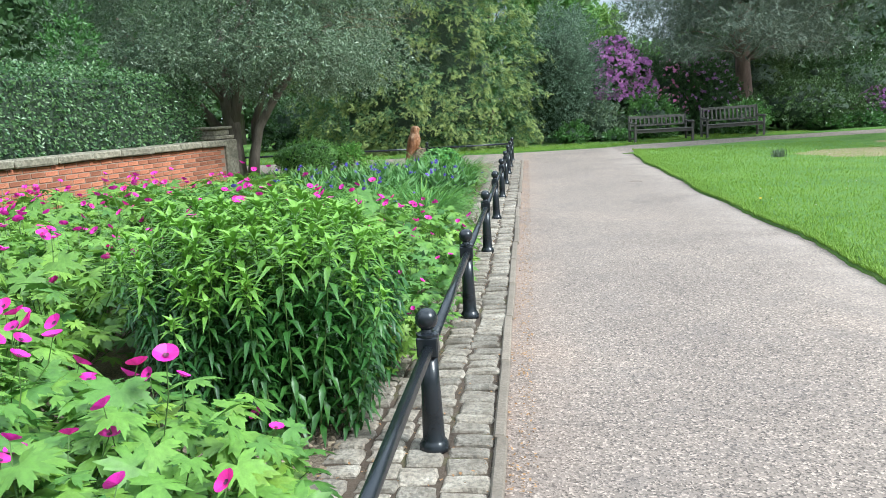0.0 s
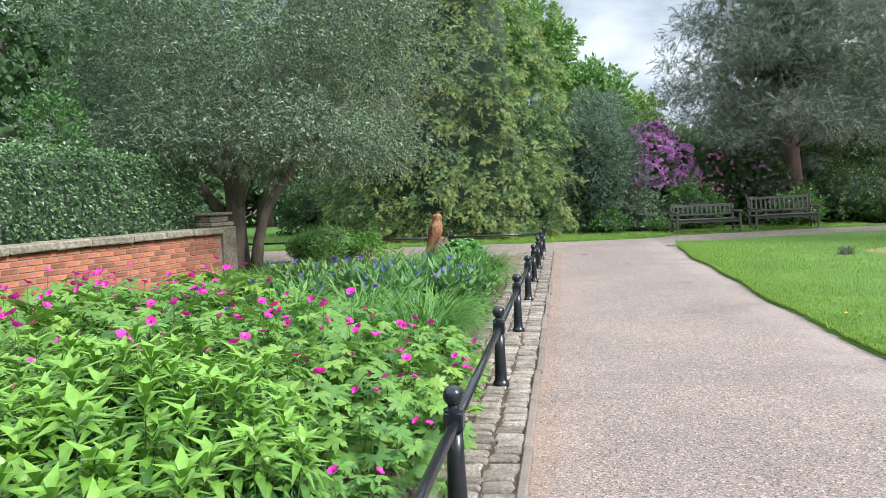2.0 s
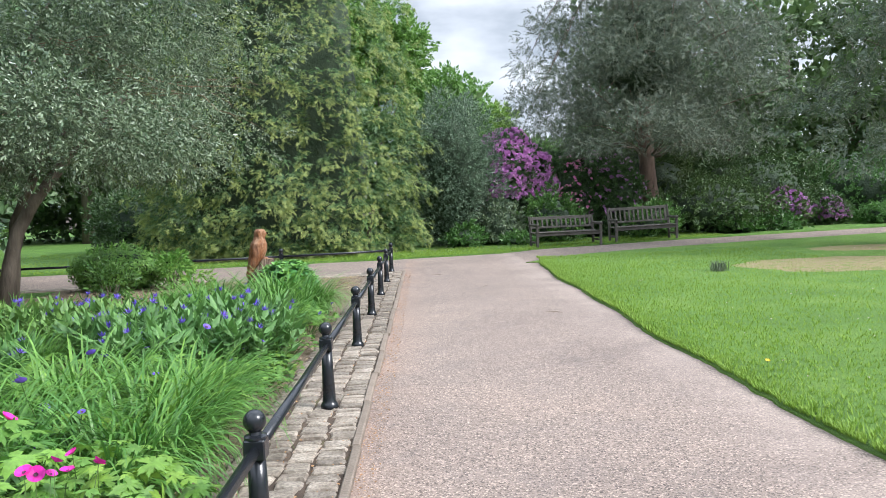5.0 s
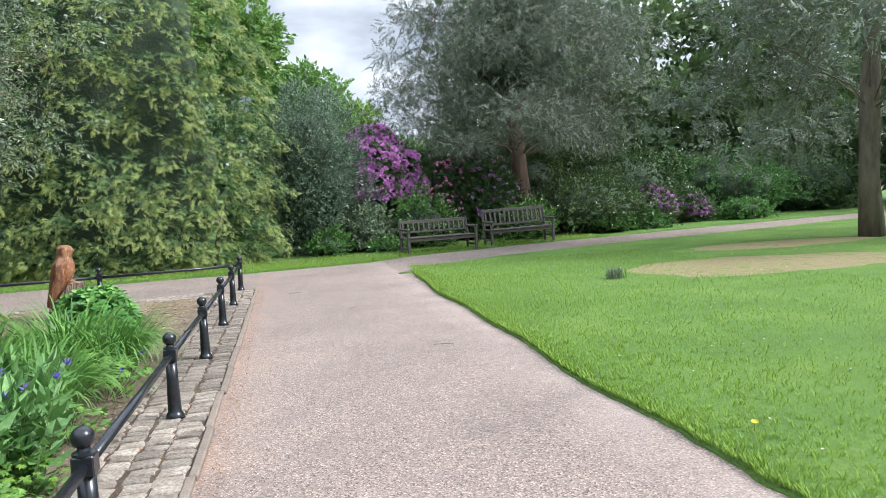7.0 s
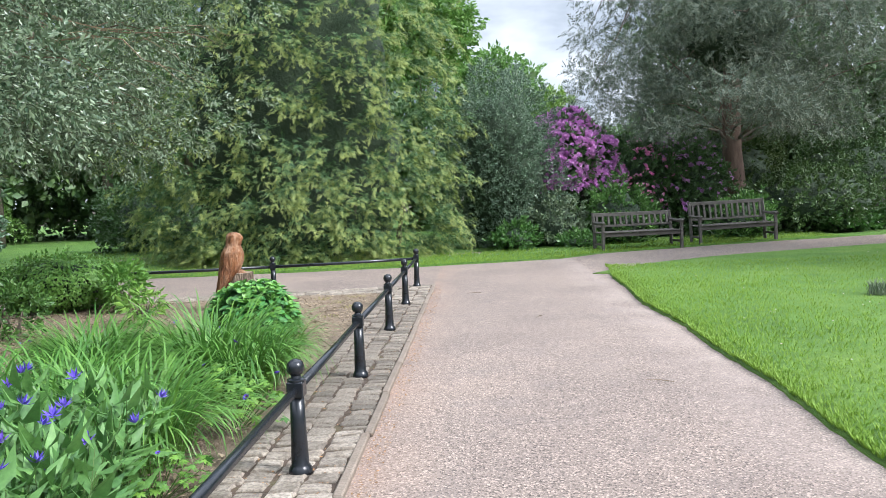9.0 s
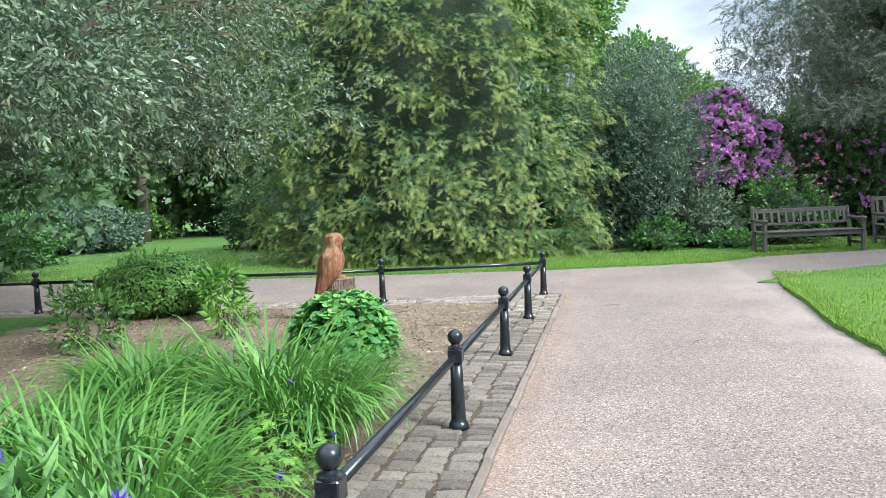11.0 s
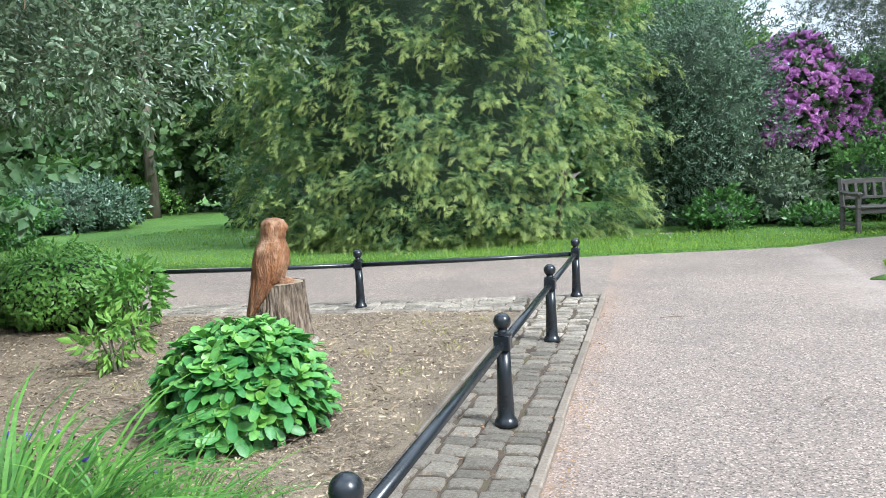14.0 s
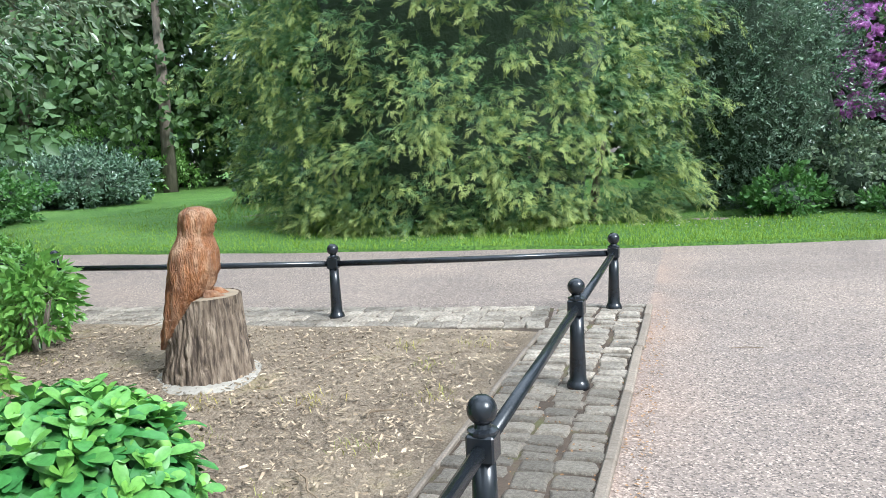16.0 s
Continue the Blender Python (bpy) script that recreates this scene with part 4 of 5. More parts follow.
for x, y, rx, h, lf, tw, lab in ((3.0, 28.0, 0.8, 0.72, L_HOLLY, broad_twigs, "pale grey-green shrub at the edge of the verge"), (4.6, 28.1, 0.9, 0.85, L_SHRUB, broad_twigs, "leafy green shrub behind the bench"), (1.95, 27.1, 0.5, 0.33, L_SHRUB, broad_twigs, "low bright green undergrowth clump"),
                                 (3.45, 27.15, 0.45, 0.16, L_SHRUB, broad_twigs, "low bright green undergrowth clump"), (8.0, 28.6, 0.8, 0.6, L_SHRUB, broad_twigs, "leafy green shrub behind the bench"), (10.6, 30.4, 2.0, 1.1, L_RHODO, broad_twigs, "dark laurel shrub under the yew"), (13.4, 33.6, 2.6, 1.7, L_RHODO, broad_twigs, "dark laurel shrub under the yew"),
                                 (9.3, 34.6, 2.4, 2.0, L_RHODO, broad_twigs, "tall dark laurel behind the yew"), (6.6, 33.4, 1.8, 1.6, L_RHODO, broad_twigs, "tall dark laurel behind the rhododendrons"), (18.5, 34.5, 2.6, 1.5, L_SHRUB, broad_twigs, "shaded shrub along the far path"), (23, 36.0, 3.0, 1.7, L_RHODO, broad_twigs, "dark shrub along the far path"), (11.2, 29.6, 0.7, 0.3, L_SHRUB, broad_twigs, "low leafy ground cover"), (12.6, 30.1, 0.8, 0.28, L_SHRUB, broad_twigs, "low leafy ground cover"), (17.6, 31.9, 0.9, 0.4, L_KNAP, broad_twigs, "low pale leafy ground cover")):
    make_bush("shrub", lab, (x, y, 0.03), (rx, rx * 0.8, h), int(330 * rx + 480 * rx * h), tw, 0.19, lf, x, h * 0.7, 0.6)

# shrubs on the far-left lawn
for x, y, rx, h, lf, lab in ((-17.4, 32.6, 2.3, 0.85, L_HOLLY, "blue-green low shrub on the lawn"), (-15.5, 27.0, 1.8, 0.7, L_SHRUB, "leafy low shrub on the lawn"), (-9.2, 32.5, 2.2, 1.2, L_RHODO, "dark shrub in tree shade"), (-22.5, 40.0, 3.4, 1.7, L_LIME, "sunlit green shrub among the trees"), (-20.5, 33.0, 3.0, 1.2, L_RHODO, "dark shrub in tree shade")):
    make_bush("shrub", lab, (x, y, 0.03), (rx, rx * 0.8, h), int(650 * rx), broad_twigs, 0.27, lf, x, h * 0.8, 0.5)

# spring-green trees in the distance behind the gap
for x, y, h, R in ((-1.7, 47, 12.2, 2.7), (2.2, 54, 9.6, 2.7), (5.2, 59, 8.0, 2.4), (-5.0, 43, 14.5, 3.8), (9.5, 62, 5.5, 2.4), (13.5, 58, 6.0, 3.0)):
    cl = ellipsoid_clumps(60, (0, 0, h - R), (R, R, R * 1.0), 0.5, 1.5, x)
    make_tree("broadleaf_tree", "fresh green broadleaf tree in the distance", (x, y, 0), [(0, 0, 0), (0.1, 0, h * 0.3), (0, 0.1, h * 0.7)], [0.3, 0.22, 0.1], cl, rng.uniform(0.9, 1.4, len(cl)), 34, broad_twigs, 0.5, L_LIME, M_BARK, 0.7, 0.0, 14)

# dark woodland that closes the view
wood_c, wood_s = [], []
wood_twigs = [t_twig(4, 0.6, 0.42, 0.7, s + 120) for s in range(4)]


def wood(x, y, h, R, k=16):
    d = unit(rng.normal(0, 1, (k, 3)))
    c = np.array([x, y, h * 0.55]) + d * np.array([R, R, h * 0.45]) * (0.5 + 0.5 * rng.random((k, 1)))
    wood_c.extend(c)
    wood_s.extend(rng.uniform(1.2, 2.1, k))


trunks = bmesh.new()
for x, y, h in ([(-9 - 3.4 * i, 42 - 0.6 * i + rng.uniform(-1, 2), 12) for i in range(9)] + [(-11.5 - 1.5 * i, 22 - 2.9 * i + rng.uniform(-1, 1), 10) for i in range(8)] + [(-14 - 4 * i, 45 + rng.uniform(-2, 2), 14) for i in range(8)]
                + [(10.5 + 3.2 * i, 39 - 0.5 * i + rng.uniform(-2, 2), 10.5) for i in range(13)] + [(33 - 0.8 * i, 31 - 5.0 * i, 11) for i in range(8)] + [(-24, 10 - 5 * i, 11) for i in range(5)] + [(-22 + 6 * i, -24, 11) for i in range(9)]):
    wood(x, y, h, 2.5, 26)
    tube(trunks, [(x, y, 0), (x + 0.1, y, h * 0.35), (x, y + 0.1, h * 0.75)], [0.3, 0.22, 0.1], 7, 0.2)
# undergrowth between the trunks
for x, y in ([(-8 - 3.0 * i, 46 - 0.5 * i) for i in range(13)] + [(-12 - 3.0 * i, 51 - 0.5 * i) for i in range(12)] + [(-27 - 1.0 * i, 40 - 3.0 * i) for i in range(6)] + [(-13.5 - 1.2 * i, 22.5 - 2.2 * i) for i in range(10)] + [(9.5 + 2.2 * i, 37.5 + 0.2 * i) for i in range(16)] + [(33 - 0.5 * i, 33 - 3 * i) for i in range(12)] + [(-6 + 1.5 * i, 40) for i in range(6)]):
    for k in range(12):
        wood_c.append((x + rng.uniform(-1.5, 1.5), y + rng.uniform(-1.5, 1.5), rng.uniform(0.5, 5.5)))
        wood_s.append(rng.uniform(1.0, 1.5))
# low growth that closes the view under the far trees
for x in np.arange(-8, -46, -1.6):
    wood_c.append((x, 47.5 + rng.uniform(-1, 1), rng.uniform(0.6, 1.6)))
    wood_s.append(1.5)
wood_c, wood_s = np.array(wood_c), np.array(wood_s)
close = np.hypot(wood_c[:, 0], wood_c[:, 1] - 12) < 27
woods = tagged(new("woodland"), "dense dark park woodland round the garden", "woodland", kind="stuff")
for chosen, per, size in ((close, 46, 0.38), (~close, 24, 0.6)):
    P, N = cluster_points(wood_c[chosen], wood_s[chosen], per, 0.75)
    ax = unit(N + jitter(len(P), 0.6))
    part_mesh("crown", scatter("woodland_leaves", wood_twigs, P, turns(ax, unit(N + [0, 0, 0.6] + jitter(len(P), 0.3))), size * (0.7 + 0.7 * rng.random(len(P))), L_WOODS), None, woods)
smooth(part("trunk", trunks, M_BARK, woods))


# ---- the carved owl on its stump ----
def make_stump(base):
    top = tagged(new("tree_stump"), "sloping cut tree stump with ridged grey-brown bark", "stump")
    bm = bmesh.new()
    K, Z = 192, 22
    rings = []
    for i in range(Z + 1):
        s = i / Z
        ring = []
        for k in range(K):
            a = 2 * math.pi * k / K
            x, y = math.cos(a), math.sin(a)
            cut = 0.505 if x > 0.0 else 0.505 + 0.32 * x
            zz = s * cut
            ridge = 0.008 - 0.017 * abs(math.sin(a * 17 + 4.5 * noise.noise(Vector((math.cos(a) * 4, math.sin(a) * 4, zz * 7))))) ** 3 + 0.009 * noise.noise(Vector((math.cos(a) * 16, math.sin(a) * 16, zz * 4)))
            r = 0.235 + 0.035 * (1 - s) ** 2 + ridge - 0.012 * s
            ring.append(bm.verts.new((r * x, r * y * 0.92, zz)))
        rings.append(ring)
    for a, b in zip(rings, rings[1:]):
        for k in range(K):
            bm.faces.new((a[k], a[(k + 1) % K], b[(k + 1) % K], b[k]))
    smooth(part("bark", bm, M_STUMP, top))
    bm = bmesh.new()
    c = bm.verts.new((0.02, 0, 0.5))
    ring = []
    for k in range(K):
        a = 2 * math.pi * k / K
        x, y = math.cos(a), math.sin(a)
        ring.append(bm.verts.new((0.222 * x, 0.222 * y * 0.92, (0.505 if x > 0 else 0.505 + 0.32 * x) - 0.003)))
    for k in range(K):
        bm.faces.new((c, ring[k], ring[(k + 1) % K]))
    part("cut_face", bm, M_CUTWOOD, top)
    bm = bmesh.new()
    lathe(bm, [(0.36, -0.03), (0.355, 0.008), (0.30, 0.022), (0.2, 0.03)], 28)
    for v in bm.verts:
        k = 1 + 0.16 * noise.noise(Vector((v.co.x * 4, v.co.y * 4, 0)))
        v.co.x *= k
        v.co.y *= k
    part("footing", bm, M_PLINTH, top, "pale crumbly concrete footing")
    top.matrix_world = pose(*base)
    return top


def make_owl(base):
    """A single carved mesh: body, tail and head turned to the side."""
    bm = bmesh.new()
    rings = []
    K = 36
    #      z, cx, rx, ry
    prof = [(-0.27, -0.255, 0.030, 0.05), (-0.20, -0.228, 0.05, 0.075), (-0.10, -0.185, 0.075, 0.10), (0.0, -0.135, 0.105, 0.125), (0.10, -0.09, 0.132, 0.142), (0.20, -0.062, 0.146, 0.152), (0.30, -0.05, 0.138, 0.148), (0.365, -0.043, 0.112, 0.125), (0.40, -0.036, 0.098, 0.108), (0.43, -0.026, 0.101, 0.108), (0.48, -0.016, 0.105, 0.11), (0.52, -0.018, 0.098, 0.102), (0.545, -0.022, 0.075, 0.08), (0.56, -0.028, 0.04, 0.045)]
    zs = np.linspace(prof[0][0], prof[-1][0], 46)
    for z in zs:
        cx, rx, ry = (float(np.interp(z, [p[0] for p in prof], [p[i] for p in prof])) for i in (1, 2, 3))
        ring = []
        for k in range(K):
            a = 2 * math.pi * k / K
            g = 0.0
            if z < 0.38:
                g = 0.010 * math.sin(a * 13 + z * 26 + 2 * noise.noise(Vector((a, z * 6, 0)))) * min(1, (0.40 - z) * 5)
                if abs(math.sin(a)) > 0.55 and z < 0.33:
                    g += 0.010
            else:
                g = 0.006 * math.sin(8 * math.hypot((a if a < math.pi else a - 2 * math.pi) * 0.9, (z - 0.48) * 14))
            ring.append(bm.verts.new((cx + (rx + g) * math.cos(a), (ry + g) * math.sin(a), z)))
        rings.append(ring)
    for a, b in zip(rings, rings[1:]):
        for k in range(K):
            bm.faces.new((a[k], a[(k + 1) % K], b[(k + 1) % K], b[k]))
    bm.faces.new(rings[-1])
    bm.faces.new(list(reversed(rings[0])))
    for sgn in (-1, 1):
        tube(bm, [(0.0, sgn * 0.055, 0.04), (0.06, sgn * 0.055, 0.03), (0.115, sgn * 0.05, 0.012)], [0.04, 0.04, 0.024], 8)
    tube(bm, [(0.07, 0, 0.49), (0.086, 0, 0.478), (0.088, 0, 0.46)], [0.016, 0.012, 0.005], 7)
    ob = tagged(smooth(part("owl_carving", bm, M_OWL)), "varnished orange-brown carved wooden owl on the stump", "carving")
    ob.matrix_world = pose(*base)
    return ob


STUMP = (-2.17, 18.22)
make_stump((STUMP[0], STUMP[1], 0.03, 0, 0, 22))
make_owl((STUMP[0] + 0.03, STUMP[1] + 0.02, 0.495, 0, 0, 20))


# ---- bed plants ----
palm = [t_palmate(5, 0.2), t_palmate(7, 0.12), t_palmate(6, 0.28)]


def t_flower(n=5, L=0.5, W=0.5):
    return join_temps([moved(t_round(L, W * 1.15, 0.15, -0.15), pose(0, 0, 0, 0, 0, 360 * i / n) @ pose(0, 0, 0.004 * i, 18)) for i in range(n)])


FLOWER = scatter("geranium_flower", [t_flower()], np.zeros((1, 3)), np.eye(3)[None], np.array([0.062]), P_MAGENTA)


EYE = scatter("flower_eye", [t_flower(5, 0.5, 0.4)], np.array([[0, 0, 0.0035]]), np.eye(3)[None], np.array([0.016]), P_EYE)


def make_geranium(seed, H, R, leaves, flowers, size=0.13, flower=FLOWER, name="geranium_plant", label="leafy green cranesbill plant with magenta flowers", leafmat=None):
    global rng
    keep, rng = rng, np.random.default_rng(seed)
    top = tagged(new(name), label, "plant", "border plants")
    a = rng.uniform(0, 2 * np.pi, leaves)
    q = R * np.sqrt(rng.random(leaves))
    dome = H * np.sqrt(np.maximum(0.05, 1 - (q / (R * 1.12)) ** 2))
    z = dome * (1 - 0.75 * rng.random(leaves) ** 1.8) + rng.normal(0, 0.02, leaves)
    P = np.column_stack([q * np.cos(a), q * np.sin(a), np.maximum(z, 0.05)])
    out = np.column_stack([np.cos(a), np.sin(a), np.zeros(leaves)])
    ax = unit(out + jitter(leaves, 0.5) * [1, 1, 0.5] + [0, 0, -0.12])
    nr = unit([0, 0, 1.0] + out * 0.45 + jitter(leaves, 0.28))
    part_mesh("foliage", scatter(name + "_leaves", palm, P, turns(ax, nr), size * (0.6 + 0.7 * rng.random(leaves)), leafmat or L_GERANIUM), None, top)
    bm = bmesh.new()
    for i in range(0, leaves, max(1, leaves // 26)):
        tube(bm, [(P[i][0] * 0.3, P[i][1] * 0.3, 0), (P[i][0] * 0.7, P[i][1] * 0.7, P[i][2] * 0.6), tuple(P[i])], [0.004, 0.003, 0.002], 3)
    ft = []
    for i in range(flowers):
        t, qq = rng.uniform(0, 2 * np.pi), R * math.sqrt(rng.random())
        zz = H * math.sqrt(max(0.05, 1 - (qq / (R * 1.12)) ** 2)) + rng.uniform(0.03, 0.16)
        ft.append((qq * math.cos(t), qq * math.sin(t), zz))
        tube(bm, [(ft[-1][0] * 0.5, ft[-1][1] * 0.5, zz * 0.5), (ft[-1][0] * 0.9, ft[-1][1] * 0.95, zz * 0.85), ft[-1]], [0.003, 0.0022, 0.0016], 3)
    part("stem", bm, M_STEM, top)
    for p in ft:
        f = part_mesh("flower", flower, None, top)
        f.matrix_basis = pose(*p, rng.uniform(-50, 50), rng.uniform(-50, 50), rng.uniform(0, 360)) @ Matrix.Scale(rng.uniform(0.8, 1.25), 4)
        part_mesh("flower_eye", EYE, None, f)
    rng = keep
    return top


ger = [make_geranium(40 + i, 0.62, 0.52, 135, 4 + 3 * (i % 3), 0.19) for i in range(4)]
used = 0


def place(kinds, x, y, s=1.0, z=0.03):
    """Sets the first plants of a kind down, then copies."""
    global used
    k = kinds[used % len(kinds)]
    used += 1
    m = pose(x, y, z, 0, 0, rng.uniform(0, 360)) @ Matrix.Scale(s, 4)
    if not k.get("set"):
        k["set"] = True
        k.matrix_world = m
        return k
    c = copy_thing(k, m)
    c.scale = (s, s, s)
    return c


def clear_of(x, y, zones):
    return all(math.hypot(x - a, (y - b)) > r for a, b, r in zones)


PHLOX = [(-0.66, 4.32), (-1.0, 4.45), (-0.72, 4.78), (-1.16, 4.86), (-0.95, 5.2), (-1.5, 5.25)]
# geranium masses along the front and back to the wall
for y in np.arange(2.3, 10.2, 0.62):
    for x in np.arange(-0.95, -5.4, -0.72):
        px, py = x + rng.uniform(-0.15, 0.15), y + rng.uniform(-0.15, 0.15)
        if not clear_of(px, py, [(a, b, 0.5) for a, b in PHLOX]):
            continue
        if px < -0.12 * (14.1 - py) - 4.6 or (py > 8.3 and px > -2.5):
            continue
        near = py < 4.3
        if near and px > -1.9 and py > 3.5:
            continue
        place(ger, px, py, (1.13 if near else 1.1 + 0.04 * rng.random()) * (0.92 if px > -1.1 else 1.0))
# plants that spill through the railing
for x, y, s in ((-0.42, 5.95, 0.75), (-0.45, 6.5, 0.8), (-0.40, 7.0, 0.75), (-0.48, 7.5, 0.85), (-0.5, 7.95, 0.8), (-0.36, 5.4, 0.6), (-0.38, 4.95, 0.5), (-0.66, 2.5, 0.95), (-0.68, 3.1, 0.85), (-3.0, 9.4, 0.9), (-3.6, 10.6, 0.9), (-4.2, 11.4, 0.9), (-3.9, 12.2, 0.8)):
    place(ger, x, y, s)


def make_phlox(seed, stems=54, H=0.90, R=0.42):
    top = tagged(new("phlox_clump"), "tall dense clump of narrow-leaved green phlox not yet in flower", "plant", "border plants")
    r = random.Random(seed)
    temps, spots, tu, sc = [], [], [], []
    stem_t = []
    for v in range(4):
        out = []
        for i in range(62):
            s = 0.06 + 0.88 * i / 49 if i < 50 else 0.94 + 0.005 * (i - 50)
            m = pose(0, 0, s) @ Matrix.Rotation(i * 2.4, 4, "Z") @ Matrix.Rotation(radians(r.uniform(-48, 2) + 34 * s if i < 50 else r.uniform(8, 30) + 4.0 * (i - 50)), 4, "X")
            L = 0.145 if i < 50 else 0.10
            vv, ff, uu = moved(t_leaf(L * r.uniform(0.8, 1.15), 0.036, 0.3, 0.4), m)
            # pale new growth on top; leaves below coloured dark for the flank's shade
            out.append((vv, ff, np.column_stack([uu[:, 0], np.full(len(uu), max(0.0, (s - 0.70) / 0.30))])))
        stem_t.append(join_temps(out))
    for i in range(stems):
        t, q = r.uniform(0, 6.283), R * math.sqrt(r.random())
        spots.append((q * math.cos(t), q * math.sin(t), 0))
        lean = Vector((spots[-1][0] * 0.42 + r.gauss(0, 0.06), spots[-1][1] * 0.42 + r.gauss(0, 0.06), 1)).normalized()
        tu.append(np.array((lean.to_track_quat("Z", "Y").to_matrix() @ Matrix.Rotation(r.uniform(0, 6.28), 3, "Z"))))
        sc.append(H * (1 - 0.3 * (q / R) ** 2) * r.uniform(0.86, 1.06))
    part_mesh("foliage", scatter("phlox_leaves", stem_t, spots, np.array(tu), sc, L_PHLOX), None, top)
    bm = bmesh.new()
    for p, t, s in zip(spots, tu, sc):
        tube(bm, [p, tuple(np.array(p) + t[:, 2] * s * 0.97)], [0.004, 0.002], 4)
    tagged(part("stem", bm, M_STEM, top), kind="stuff")
    return top


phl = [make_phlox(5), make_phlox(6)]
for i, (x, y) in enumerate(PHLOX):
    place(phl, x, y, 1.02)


def make_daylily(seed, blades=460, H=0.8, R=0.3):
    top = tagged(new("daylily_clump"), "arching clump of long green strap leaves", "plant", "border plants")
    r = np.random.default_rng(seed)
    temps = [t_blade(1, 0.019, c, 7, l) for c, l in ((1.1, 1.3), (1.35, 1.25), (1.6, 1.15), (0.85, 1.4), (1.8, 1.2))]
    a = r.uniform(0, 6.283, blades)
    q = R * np.sqrt(r.random(blades))
    P = np.column_stack([q * np.cos(a), q * np.sin(a), np.zeros(blades)])
    a2 = a + r.normal(0, 0.5, blades)
    ax = np.column_stack([np.cos(a2), np.sin(a2), np.zeros(blades)])
    T = turns(ax, np.tile([0, 0, 1.0], (blades, 1)) + r.normal(0, 0.08, (blades, 3)))
    S = H * r.uniform(0.65, 1.15, blades)
    inner = q < 0.6 * R
    for name, chosen in (("inner_leaves", inner), ("outer_leaves", ~inner)):
        part_mesh(name, scatter("daylily_leaves", temps, P[chosen], T[chosen], S[chosen], L_LILY), None, top)
    return top


lil = [make_daylily(i) for i in range(3)]
for x, y, s in ((-0.78, 8.65, 0.85), (-0.8, 9.15, 0.9), (-1.4, 8.75, 0.95), (-2.0, 9.2, 0.95), (-1.45, 9.35, 0.9), (-2.3, 14.75, 0.85), (-0.78, 14.75, 0.7), (-0.8, 9.6, 0.9), (-0.85, 10.15, 0.8), (-1.5, 9.9, 0.95), (-2.3, 9.7, 0.85), (-3.1, 10.6, 0.9), (-2.6, 11.3, 0.8), (-3.6, 11.8, 0.85), (-4.3, 12.6, 0.8),
                (-0.95, 12.75, 0.95), (-1.55, 13.1, 1.0), (-2.2, 13.2, 0.9), (-1.2, 14.5, 1.05), (-0.85, 14.2, 0.95), (-1.95, 14.35, 0.9), (-4.2, 14.0, 0.75)):
    place(lil, x, y, s)

# blue knapweed
spray = [t_twig(15, 0.32, 0.10, 1.0, s + 50, 0.2, 1.5, t_leaf) for s in range(3)]
BLUE = scatter("knapweed_flower", [join_temps([moved(t_leaf(0.5, 0.13, 0.1, -0.2), pose(0, 0, 0, 0, 0, 360 * i / 11) @ pose(0, 0, 0, 20 + 30 * (i % 2))) for i in range(11)])], np.zeros((1, 3)), np.eye(3)[None], np.array([0.098]), P_BLUE)


def make_knapweed(seed, H=0.5, R=0.4, stems=78, flowers=11):
    top = tagged(new("knapweed_plant"), "grey-green perennial with blue-violet flowers", "plant", "border plants")
    r = np.random.default_rng(seed)
    a, q = r.uniform(0, 6.283, stems), R * np.sqrt(r.random(stems))
    P = np.column_stack([q * np.cos(a) * 0.8, q * np.sin(a) * 0.8, np.full(stems, 0.0)])
    ax = unit(np.column_stack([P[:, 0] * 0.8, P[:, 1] * 0.8, np.ones(stems)]) + r.normal(0, 0.14, (stems, 3)))
    S = H * r.uniform(0.7, 1.1, stems)
    part_mesh("foliage", scatter("knapweed_leaves", spray, P, turns(ax, r.normal(0, 1, (stems, 3))), S, L_KNAP), None, top)
    bm = bmesh.new()
    for i in range(stems):
        tube(bm, [tuple(P[i]), tuple(P[i] + ax[i] * S[i])], [0.003, 0.0018], 3)
    part("stem", bm, M_STEM, top)
    for i in range(flowers):
        f = part_mesh("flower", BLUE, None, top)
        f.matrix_basis = pose(*(P[i] + ax[i] * (S[i] * 1.05 + 0.04)), r.uniform(-35, 35), r.uniform(-35, 35), r.uniform(0, 360))
    return top


knap = [make_knapweed(i) for i in range(3)]
for x, y, s in ((-0.8, 11.3, 1.0), (-1.35, 11.0, 1.0), (-0.95, 11.9, 1.05), (-1.85, 11.6, 1.05), (-2.1, 12.3, 1.0), (-2.5, 10.4, 1.0), (-2.8, 12.4, 1.0), (-1.6, 12.3, 0.9), (-3.3, 13.0, 0.9)):
    place(knap, x, y, s)
